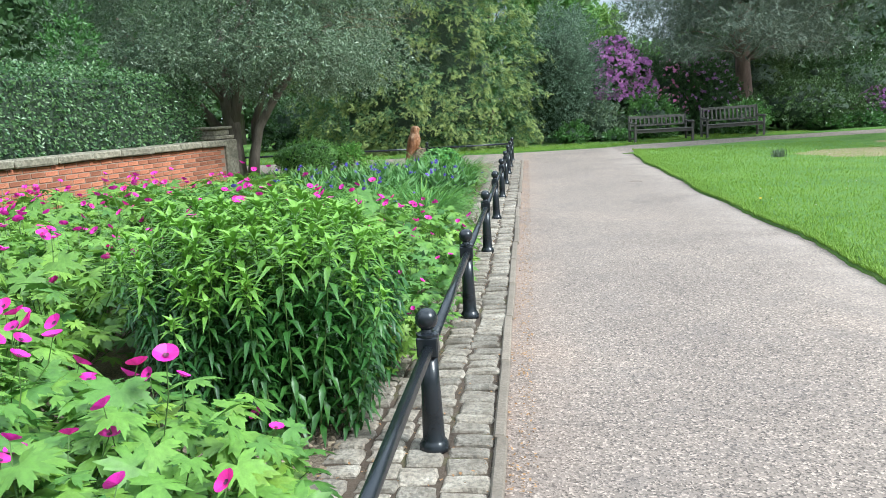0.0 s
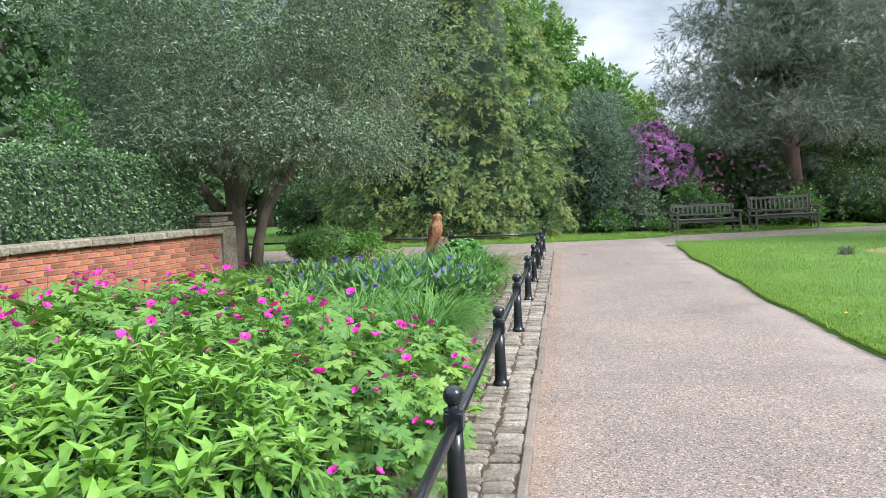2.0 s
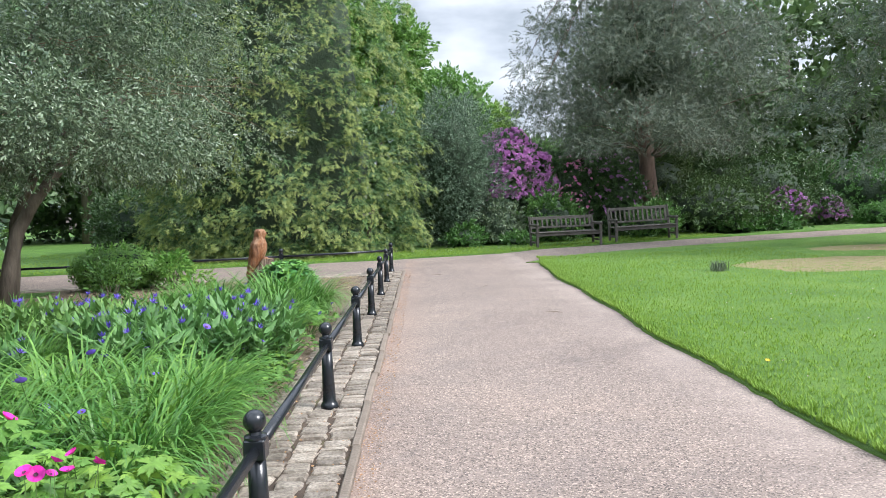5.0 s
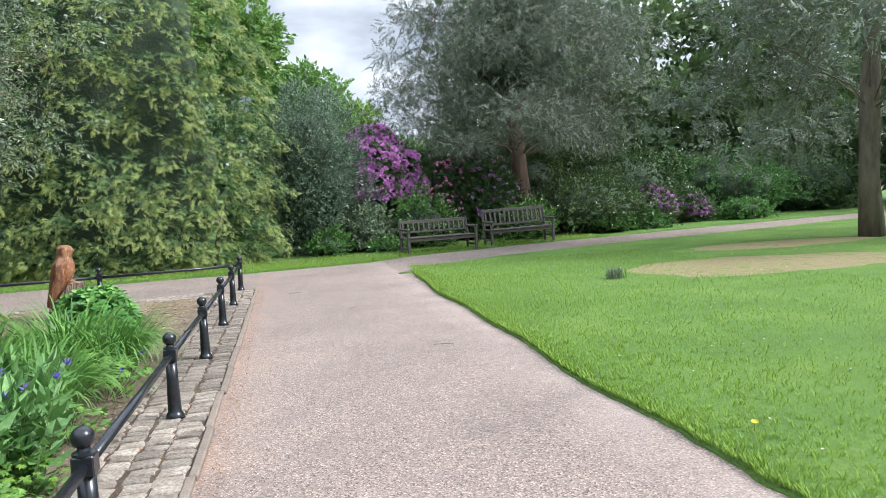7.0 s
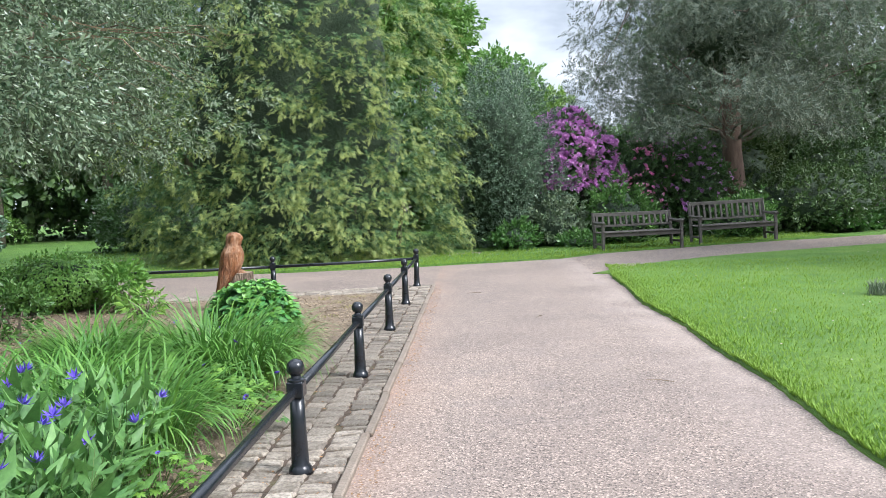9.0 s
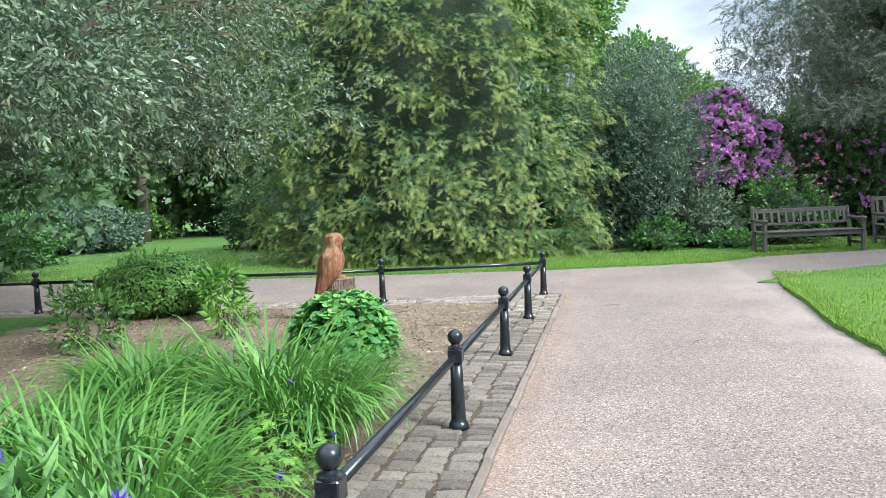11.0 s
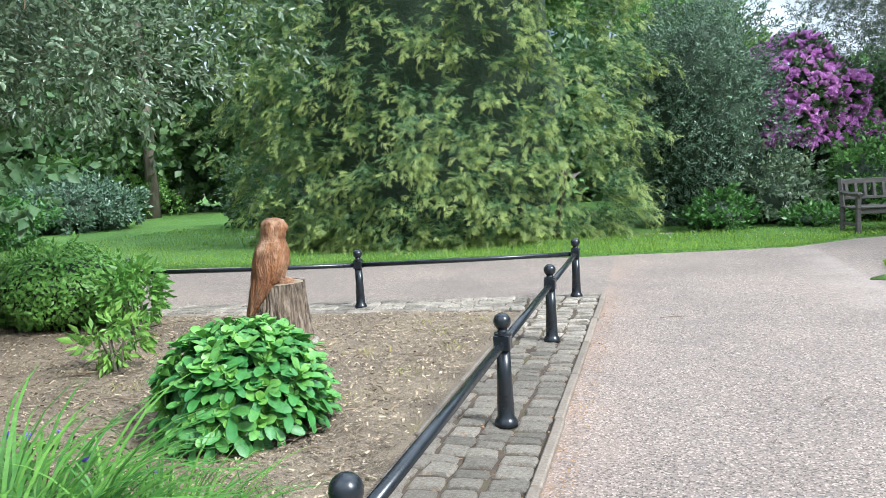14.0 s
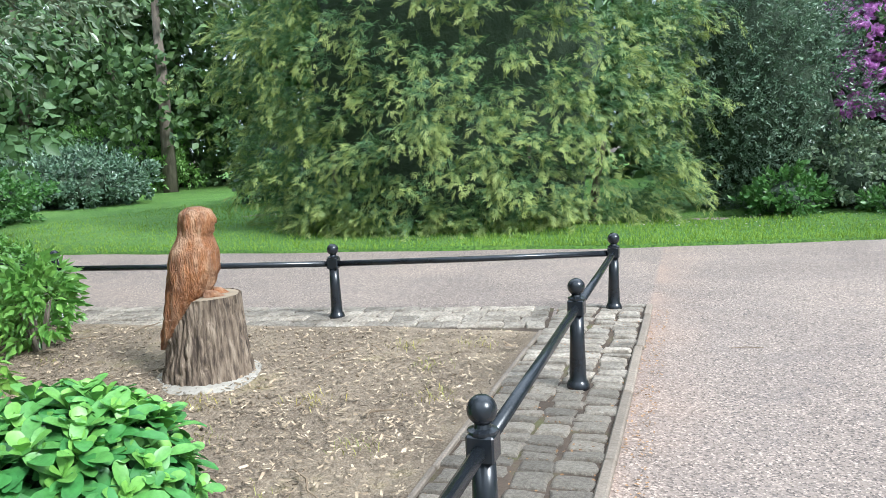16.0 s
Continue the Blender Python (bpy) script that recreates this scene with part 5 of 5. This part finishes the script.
# low blue cranesbill at the bed's edge
VIOLET = scatter("cranesbill_flower", [t_flower()], np.zeros((1, 3)), np.eye(3)[None], np.array([0.04]), P_BLUE)
low_ger = [make_geranium(70 + i, 0.3, 0.36, 150, 2, 0.085, VIOLET, "cranesbill_plant", "low light green cranesbill with a few violet flowers") for i in range(2)]
for x, y, s in ((-0.75, 8.4, 1.3), (-1.15, 9.0, 1.3), (-1.75, 8.95, 1.4), (-1.1, 9.75, 1.3), (-1.9, 9.6, 1.4), (-2.6, 9.0, 1.5), (-2.7, 10.2, 1.4), (-1.1, 10.5, 1.3), (-1.9, 10.4, 1.4), (-0.62, 10.7, 0.9), (-0.6, 11.2, 0.8), (-0.62, 12.2, 0.8), (-0.62, 13.35, 1.0), (-0.8, 13.75, 1.0), (-1.3, 13.75, 0.9), (-1.75, 15.3, 0.9), (-2.3, 15.45, 0.8), (-1.2, 15.2, 0.75), (-2.95, 15.3, 0.8)):
    place(low_ger, x, y, s)

# sedum dome
sed = tagged(new("sedum_plant"), "rounded dome of fleshy fresh green sedum", "plant")
RL = [(1.0, -28), (1.0, -6), (1.0, 16), (0.98, 24), (0.92, 31), (0.84, 38), (0.74, 46), (0.6, 54), (0.46, 62), (0.34, 70), (0.24, 78)]
rosette = join_temps([moved(t_round(L, 0.36 * (0.75 + 0.25 * L), 0.28, 0.22), pose(0, 0, 0, 0, 0, 137.5 * i) @ pose(0, 0, 0.028 * i - 0.1, a)) for i, (L, a) in enumerate(RL)])
rosette = (rosette[0], rosette[1], np.column_stack([rosette[2][:, 0], np.repeat(np.linspace(0.0, 1.0, len(RL)), 15)]))
P, N = shell(270, (0, 0, 0.20), (0.41, 0.41, 0.35), 3.0, 0.14, 2.0, 0.10, 0.04)
lean = unit(N + np.array([0, 0, 0.85]) + jitter(len(P), 0.12))
smooth(part_mesh("foliage", scatter("sedum_leaves", [rosette], P, turns(unit(np.cross(lean, rng.normal(0, 1, N.shape))), lean), 0.145 * (0.8 + 0.4 * rng.random(len(P))), L_SEDUM), None, sed))
# added dark dome: shade between the rosettes as a solid
core("shade_core", sed, (0, 0, 0.2), (0.40, 0.40, 0.34), 3.0, 0.74, 0.14)
bm = bmesh.new()
for p in P[::4]:
    tube(bm, [(p[0] * 0.15, p[1] * 0.15, 0), (p[0] * 0.6, p[1] * 0.6, p[2] * 0.6), tuple(p)], [0.006, 0.005, 0.004], 4)
part("stem", bm, M_STEM, sed)
sed.matrix_world = pose(-1.38, 16.35, 0.03)

def make_clipped_shrub(base, radii, zc, n):
    top = tagged(new("privet_shrub"), "low rounded bright green shrub in the bed", "shrub")
    P, N = shell(n, (0, 0, zc), radii, 21.0, 0.24, 2.6, 0.16, 0.04)
    k = len(P)
    ax = unit(np.cross(N, rng.normal(0, 1, (k, 3))) + np.array([0, 0, -0.5]) + N * 0.35)
    nr = unit(N + np.array([0, 0, 0.55]) + jitter(k, 0.35))
    part_mesh("foliage", scatter("privet_leaves", leaf5, P, turns(ax, nr), rng.uniform(0.04, 0.075, k), L_PRIVET), None, top)
    # added dark solid in place of the shade under the leaves
    core("shade_core", top, (0, 0, zc), radii, 21.0, 0.8, 0.24)
    bm = bmesh.new()
    for i in range(7):
        t = i * 0.9
        x, y = radii[0] * 0.4 * math.cos(t), radii[1] * 0.4 * math.sin(t)
        tube(bm, [(x * 0.4, y * 0.4, 0), (x, y, zc * 0.6), (x * 1.8, y * 1.8, zc * 1.2)], [0.014, 0.01, 0.005], 5)
    part("stem", bm, M_BARK, top)
    k = 26
    t = rng.uniform(0, 6.283, k)
    q = np.sqrt(rng.random(k)) * 0.8
    P = np.column_stack([radii[0] * q * np.cos(t), radii[1] * q * np.sin(t), zc + radii[2] * np.sqrt(1 - q * q) * 0.95])
    shoots = [t_twig(9, 0.45, 0.24, 0.9, i + 70) for i in range(3)]
    tagged(part_mesh("shoot", scatter("privet_shoots", shoots, P, turns(unit(jitter(k, 0.25) + [0, 0, 1.0]), jitter(k)), rng.uniform(0.08, 0.16, k), L_PRIVET), None, top), "fresh pale upright shoots", kind="stuff")
    top.location = base


make_clipped_shrub((-4.85, 18.82, 0.03), (0.84, 0.56, 0.40), 0.36, 9000)
make_bush("young_shrub", "loose leggy green young shrub on bare soil", (-3.78, 18.5, 0.03), (0.24, 0.24, 0.26), 84, [t_twig(7, 0.6, 0.3, 0.7, s + 80) for s in range(3)], 0.15, L_PRIVET, 22.0, 0.36, 0.35, 0.75, coring=0)
make_bush("young_shrub", "small sprawling seedling shrub on bare soil", (-2.98, 17.28, 0.03), (0.2, 0.18, 0.13), 34, [t_twig(7, 0.65, 0.26, 0.7, s + 90) for s in range(3)], 0.15, L_PRIVET, 23.0, 0.26, 0.3, 0.8, coring=0)

make_bush("young_shrub", "small leafy seedling shrub on bare soil", (-4.05, 16.5, 0.03), (0.3, 0.28, 0.3), 110, [t_twig(8, 0.5, 0.22, 0.9, s + 95) for s in range(3)], 0.15, L_SHRUB, 24.0, 0.32, 0.3, coring=0)

# ---- lawn grass, daisies, dandelions ----
n = 30000
gy = rng.uniform(5.0, 22.5, n)
gx = np.array([lawn_edge(v) for v in gy]) + 0.02 + 5.5 * rng.random(n) ** 2.2
tuft = join_temps([moved(t_blade(0.038 * k, 0.005, 0.8, 2, 1.2), pose(0, 0, 0, 0, 0, d)) for k, d in ((1, 0), (0.8, 120), (1.2, 240))])
P = np.column_stack([gx, gy, np.full(n, 0.022)])
t = rng.uniform(0, 6.283, n)
part_mesh("grass", scatter("lawn_blades", [tuft], P, turns(np.column_stack([np.cos(t), np.sin(t), 0 * t]), np.tile([0, 0, 1.0], (n, 1))), rng.uniform(0.7, 1.5, n), L_GRASS), None)
tagged(bpy.data.objects["grass"], "short green lawn grass blades", "grass", kind="stuff")

# ---- wall pieces: bricks and coping ----
bm = bmesh.new()
box(bm, 0, 0, 0, 0.212, 0.03, 0.059, 0.005)
brick_me = bpy.data.meshes.new("brick")
bm.to_mesh(brick_me)
bm.free()
brick_me.materials.append(M_BRICK)
count = 0
for c in range(12):
    for k in range(int(wall_len / 0.2275) - 1):
        x = 0.14 + k * 0.2275 + (0.11 if c % 2 else 0)
        if count >= 298 or x > 6.2:
            continue
        ob = part_mesh("brick", brick_me, None, wall)
        ob.location = (x, -0.016 + rng.uniform(-0.002, 0.003), 0.905 - c * 0.0735)
        ob.rotation_euler = (0, rng.uniform(-0.006, 0.006), rng.uniform(-0.008, 0.008))
        count += 1
x = 0.0
while x < wall_len:
    L = rng.uniform(0.55, 0.85)
    bm = bmesh.new()
    box(bm, 0, 0, 0, L - 0.012, 0.44, 0.10, 0.016)
    for v in bm.verts:
        v.co += Vector(rng.normal(0, 0.004, 3))
    ob = part("coping_stone", bm, M_STONE, wall)
    ob.location = (x + L / 2, -0.15, 1.0)
    x += L

# ---- setts and edging ----
setts = tagged(new("pavement_setts"), "uneven grey granite setts along the railing", kind="structure")
bm = bmesh.new()
box(bm, -0.09, 8.2, -0.016, 0.66, 24.55, 0.05)
part("joint_bed", bm, M_JOINT, setts)
bm = bmesh.new()
m = pose(-0.43, 20.03, 0, 0, 0, 6.6)
box(bm, -6.0, -0.02, -0.02, 12.0, 0.78, 0.05, 0, m)
part("joint_bed", bm, M_JOINT, setts)
sett_kinds = []
for v in range(10):
    bm = bmesh.new()
    corner = [(x + rng.normal(0, 0.035), y + rng.normal(0, 0.035)) for x, y in ((-0.5, -0.5), (0, -0.51), (0.5, -0.5), (0.51, 0), (0.5, 0.5), (0, 0.51), (-0.5, 0.5), (-0.51, 0))]
    tilt = (rng.normal(0, 0.004), rng.normal(0, 0.004))
    rings = []
    for k, z in ((0.98, -0.03), (1.0, 0.010), (0.96, 0.017), (0.86, 0.022)):
        rings.append([bm.verts.new((x * k * (0.94 if i % 2 == 0 and k < 1.0 else 1.0), y * k * (0.94 if i % 2 == 0 and k < 1.0 else 1.0), z + tilt[0] * x + tilt[1] * y + (rng.normal(0, 0.0015) if z > 0 else 0))) for i, (x, y) in enumerate(corner)])
    for a, b in zip(rings, rings[1:]):
        for k in range(8):
            bm.faces.new((a[k], a[(k + 1) % 8], b[(k + 1) % 8], b[k]))
    mid = bm.verts.new((0, 0, 0.025 + rng.normal(0, 0.002)))
    for k in range(8):
        bm.faces.new((rings[-1][k], rings[-1][(k + 1) % 8], mid))
    me = bpy.data.meshes.new("sett")
    bm.to_mesh(me)
    bm.free()
    me.materials.append(M_SETT)
    sett_kinds.append(me)
rest = bmesh.new()
single = 0
spots = []
COURSES = [(0.142, 0.18), (-0.032, 0.165), (-0.195, 0.16), (-0.35, 0.15)]
for c in range(4):
    y = -4.0
    while y < 20.45:
        L = rng.uniform(0.085, 0.15) if c == 0 else rng.uniform(0.075, 0.165)
        spots.append((COURSES[c][0] + rng.normal(0, 0.009), y + L / 2, COURSES[c][1] - rng.uniform(0.006, 0.03), L - rng.uniform(0.010, 0.022), 0.0))
        y += L
for c in range(4):
    x = 0.0
    while x < 8.0:
        L = rng.uniform(0.12, 0.22)
        p = m @ Vector((-x - L / 2 - 0.03, 0.29 - c * 0.17, 0))
        spots.append((p.x, p.y, L - 0.006, 0.163, radians(6.6)))
        x += L
for x, y, sx, sy, rot in spots:
    me = sett_kinds[int(rng.integers(10))]
    mm = Matrix.Translation((x, y, rng.uniform(-0.004, 0.003))) @ Euler((rng.normal(0, 0.015), rng.normal(0, 0.015), rot + rng.normal(0, 0.05))).to_matrix().to_4x4() @ Matrix.Diagonal((sx, sy, 1, 1))
    if 13.2 < y < 18.6 and rot == 0 and single < 290:
        ob = part_mesh("sett", me, None, setts)
        ob.matrix_basis = mm
        single += 1
    else:
        k = len(rest.verts)
        rest.from_mesh(me)
        rest.verts.ensure_lookup_table()
        for w in rest.verts[k:]:
            w.co = mm @ w.co
tagged(part("sett_courses", rest, M_SETT, setts), kind="stuff")
edging = tagged(new("edging_kerb"), "weathered narrow path edging strip", kind="structure")
y = -4.0
while y < 20.5:
    L = rng.uniform(0.85, 0.95)
    bm = bmesh.new()
    box(bm, 0, 0, 0, 0.052, min(L, 20.52 - y) - 0.006, 0.09, 0.008)
    ob = part("edging_piece", bm, M_EDGE, edging)
    ob.location = (0.262 + rng.normal(0, 0.004), y + min(L, 20.52 - y) / 2, -0.012)
    ob.rotation_euler = (0, rng.normal(0, 0.03), rng.normal(0, 0.004))
    y += L
y = 16.4
while y < 19.6:
    L = rng.uniform(0.85, 0.95)
    bm = bmesh.new()
    box(bm, 0, 0, 0, 0.026, min(L, 19.62 - y) - 0.008, 0.08, 0.006)
    ob = part("edging_piece", bm, M_EDGE, edging)
    ob.location = (-0.43 + rng.normal(0, 0.004), y + min(L, 19.62 - y) / 2, -0.012)
    ob.rotation_euler = (0, rng.normal(0, 0.04), rng.normal(0, 0.006))
    y += L


# ---- litter: chips and twigs on the soil, debris by the edging ----
def flakes(name, n, xr, yr, size, mat, label, z=0.05, slope=0.0, length=2.6, flat=0.25):
    chip = (np.array([[-0.5, -0.5 * length, 0], [0.5, -0.45 * length, 0.1], [0.42, 0.5 * length, 0.25], [-0.45, 0.42 * length, 0.05]]), [(0, 1, 2, 3)], np.array([[0, 0], [1, 0], [1, 1], [0, 1.0]]))
    x = rng.uniform(xr[0], xr[1], n)
    y = rng.uniform(yr[0], yr[1], n) + slope * x
    t = rng.uniform(0, 6.283, n)
    P = np.column_stack([x, y, np.array([z + 0.03 * (1 + noise.noise(Vector((a * 1.3, b * 1.3, 1)))) if slope else z for a, b in zip(x, y)])])
    T = turns(np.column_stack([np.cos(t), np.sin(t), rng.normal(0, flat, n)]), np.tile([0, 0, 1.0], (n, 1)) + rng.normal(0, flat, (n, 3)))
    return tagged(part_mesh(name, scatter(name, [chip], P, T, size * rng.uniform(0.5, 1.6, n), mat), None), label, "litter", kind="stuff")


M_CHIP = rough_mat("bark_chip", [(0.3, (0.14, 0.092, 0.055)), (0.7, (0.50, 0.39, 0.265))], 14.0, 0.95, 60, 0.3, 0.004, per=0.75)
M_LITTER = rough_mat("leaf_litter", [(0.3, (0.24, 0.12, 0.05)), (0.7, (0.40, 0.24, 0.12))], 14.0, 0.95, 60, 0.3, 0.004, per=0.5)
flakes("bark_chips", 40000, (-5.6, -0.45), (13.8, 19.55), 0.0070, M_CHIP, "scattered pale bark chips and straw on the soil", 0.018, 0.09)
flakes("bark_chips", 6000, (-5.6, -0.45), (13.8, 19.55), 0.0088, M_CHIP, "larger pale bark chips on the soil", 0.02, 0.09, 3.6)
flakes("bark_chips", 2500, (-0.75, -0.40), (2.0, 13.6), 0.010, M_CHIP, "scattered pale bark chips and straw on the soil", 0.03)
flakes("leaf_litter", 3200, (0.29, 0.42), (1.0, 20.4), 0.006, M_LITTER, "thin line of brown debris against the edging", 0.012, 0.0, 1.6)
flakes("leaf_litter", 2600, (-0.42, 0.24), (2.0, 20.4), 0.0065, M_LITTER, "brown debris in the sett joints", 0.018, 0.0, 1.6)

for i in range(48):
    x, y, t = rng.uniform(-4.2, -0.6), rng.uniform(15.3, 19.2), rng.uniform(0, 6.28)
    L = rng.uniform(0.12, 0.38)
    bm = bmesh.new()
    tube(bm, [(-L / 2, 0, 0.0), (-L * 0.1, L * 0.05, 0.006), (L * 0.2, -L * 0.03, 0.004), (L / 2, L * 0.04, 0.0)], [0.004, 0.006, 0.005, 0.0025], 5)
    ob = tagged(part("fallen_twig", bm, M_TWIG), "dry broken twig lying on bare soil", "twig", "fallen twigs")
    ob.matrix_world = pose(x, y, 0.055, 0, 0, math.degrees(t))
for x, y, t in ((2.25, 14.2, -20), (1.65, 17.2, 60), (0.9, 19.4, 10)):
    bm = bmesh.new()
    tube(bm, [(-0.1, 0, 0), (0, 0.012, 0.003), (0.1, 0, 0)], [0.002, 0.003, 0.002], 5)
    ob = tagged(part("fallen_twig", bm, M_TWIG), "thin dry twig lying on the path", "twig", "fallen twigs")
    ob.matrix_world = pose(x, y, 0.012, 0, 0, t)

L_MOSS = leaf_mat("yellow_weed", (0.16, 0.19, 0.04), (0.36, 0.33, 0.07), trans=0.2)
weed = [t_blade(0.11, 0.008, 0.9, 3, 1.1)]
for x, y in ((-1.55, 17.3), (-1.3, 17.9), (-1.9, 17.0), (-0.9, 18.6), (-0.75, 19.1), (-1.2, 19.0), (-2.6, 16.9), (-3.4, 18.2), (-1.9, 17.75), (-0.8, 17.4), (-0.7, 18.1), (-1.0, 16.8)):
    k = 60
    t = rng.uniform(0, 6.283, k)
    P = np.column_stack([rng.normal(0, 0.07, k), rng.normal(0, 0.07, k), np.zeros(k)])
    ob = tagged(part_mesh("weed_tuft", scatter("weed_blades", weed, P, turns(np.column_stack([np.cos(t), np.sin(t), 0 * t]), np.tile([0, 0, 1.0], (k, 1))), rng.uniform(0.15, 0.5, k), L_MOSS), None), "small yellow-green weed tuft on bare soil", "weed", kind="stuff")
    ob.location = (x, y, 0.045)

# grey tuft, dandelions and daisies on the lawn
k = 160
t = rng.uniform(0, 6.283, k)
P = np.column_stack([rng.normal(0, 0.07, k), rng.normal(0, 0.07, k), np.zeros(k)])
L_GREY = leaf_mat("grey_tuft_blade", (0.09, 0.12, 0.07), (0.18, 0.22, 0.13), trans=0.2)
ob = tagged(part_mesh("grass_tuft", scatter("tuft_blades", [t_blade(0.2, 0.012, 0.7, 3, 1.35)], P, turns(np.column_stack([np.cos(t), np.sin(t), 0 * t]), np.tile([0, 0, 1.0], (k, 1))), rng.uniform(0.5, 1.2, k), L_GREY), None), "grey-green coarse tuft in the lawn", "grass tuft")
ob.location = (5.72, 17.75, 0.03)
DAND = scatter("dandelion_head", [join_temps([t_flower(9, 0.5, 0.16), moved(t_flower(7, 0.34, 0.14), pose(0, 0, 0.06, 0, 0, 20))])], np.zeros((1, 3)), np.eye(3)[None], np.array([0.045]), P_YELLOW)
for x, y in ((3.31, 10.86), (7.4, 14.2), (9.6, 16.1), (4.3, 8.4)):
    top = tagged(new("dandelion"), "yellow dandelion flower in the lawn", "flower", "dandelions")
    bm = bmesh.new()
    tube(bm, [(0, 0, 0), (0.004, 0, 0.03), (0, 0, 0.055)], [0.002, 0.002, 0.002], 4)
    part("stem", bm, M_STEM, top)
    part_mesh("flower", DAND, None, top).matrix_basis = pose(0, 0, 0.055, 20, 0, 0)
    top.location = (x, y, 0.03)
n = 260
P = np.column_stack([rng.uniform(3.4, 13, n), rng.uniform(6, 23, n), np.full(n, 0.06)])
P = np.vstack([P, np.column_stack([rng.uniform(-0.5, 3.2, 90), rng.uniform(25.0, 26.6, 90), np.full(90, 0.09)])])
n = len(P)
tagged(part_mesh("daisies", scatter("daisy_heads", [t_flower(6, 0.5, 0.3)], P, turns(rng.normal(0, 1, (n, 3)) * [1, 1, 0.1], np.tile([0, 0, 1.0], (n, 1))), np.full(n, 0.02), P_PALE), None), "tiny white daisies scattered in the grass", "daisies", kind="stuff")

# rough grass on the verge
n = 15000
vx = rng.uniform(-13, 10, n)
vy = np.array([line_at(FAR_EDGE, v) for v in vx]) + 0.03 + np.where(vx < -2.5, 9.0, 2.6) * rng.random(n) ** 1.5
t = rng.uniform(0, 6.283, n)
verge_tuft = join_temps([moved(t_blade(0.055 * k, 0.007, 0.8, 2, 1.25), pose(0, 0, 0, 0, 0, d)) for k, d in ((1, 0), (0.8, 120), (1.1, 240))])
tagged(part_mesh("verge_grass", scatter("verge_blades", [verge_tuft], np.column_stack([vx, vy, np.full(n, 0.02)]), turns(np.column_stack([np.cos(t), np.sin(t), 0 * t]), np.tile([0, 0, 1.0], (n, 1))), rng.uniform(0.6, 1.5, n), L_GRASS), None), "longer rough grass along the verge", "grass", kind="stuff")

make_bush("hedge_sapling", "pale green leafy shoots growing up through the hedge", (-6.55, 12.3, 0.06), (0.38, 0.35, 0.85), 210, [t_twig(9, 0.42, 0.2, 0.9, q + 140) for q in range(3)], 0.17, L_SHRUB, 31.0, 2.2, 0.4, coring=0, category="sapling")

# thin bare twigs at the evergreen's hanging edge
for i in range(34):
    a = (rng.uniform(0.8, 2.9), rng.uniform(-1.6, 2.4), rng.uniform(2.4, 3.7))
    b = (a[0] + rng.uniform(0.9, 1.7), a[1] + rng.uniform(-0.4, 0.9), a[2] - rng.uniform(-0.1, 0.7))
    bm = bmesh.new()
    pts = bent(a, b, 0.12, 5, 0.05)
    tube(bm, pts, [0.010, 0.009, 0.007, 0.006, 0.004, 0.002], 4)
    tube(bm, bent(pts[3], pts[3] + Vector((rng.uniform(0.2, 0.5), rng.uniform(-0.3, 0.3), rng.uniform(-0.3, 0.1))), 0.03, 3, 0.03), [0.005, 0.004, 0.003, 0.0015], 4)
    part("branch", bm, M_TWIG, holly)

# cranesbills at the front corner, before the tall phlox
for x, y, s in ((-0.74, 3.08, 1.0), (-1.2, 3.02, 1.08), (-1.62, 3.3, 1.12), (-0.98, 2.62, 1.05)):
    place(ger, x, y, s)
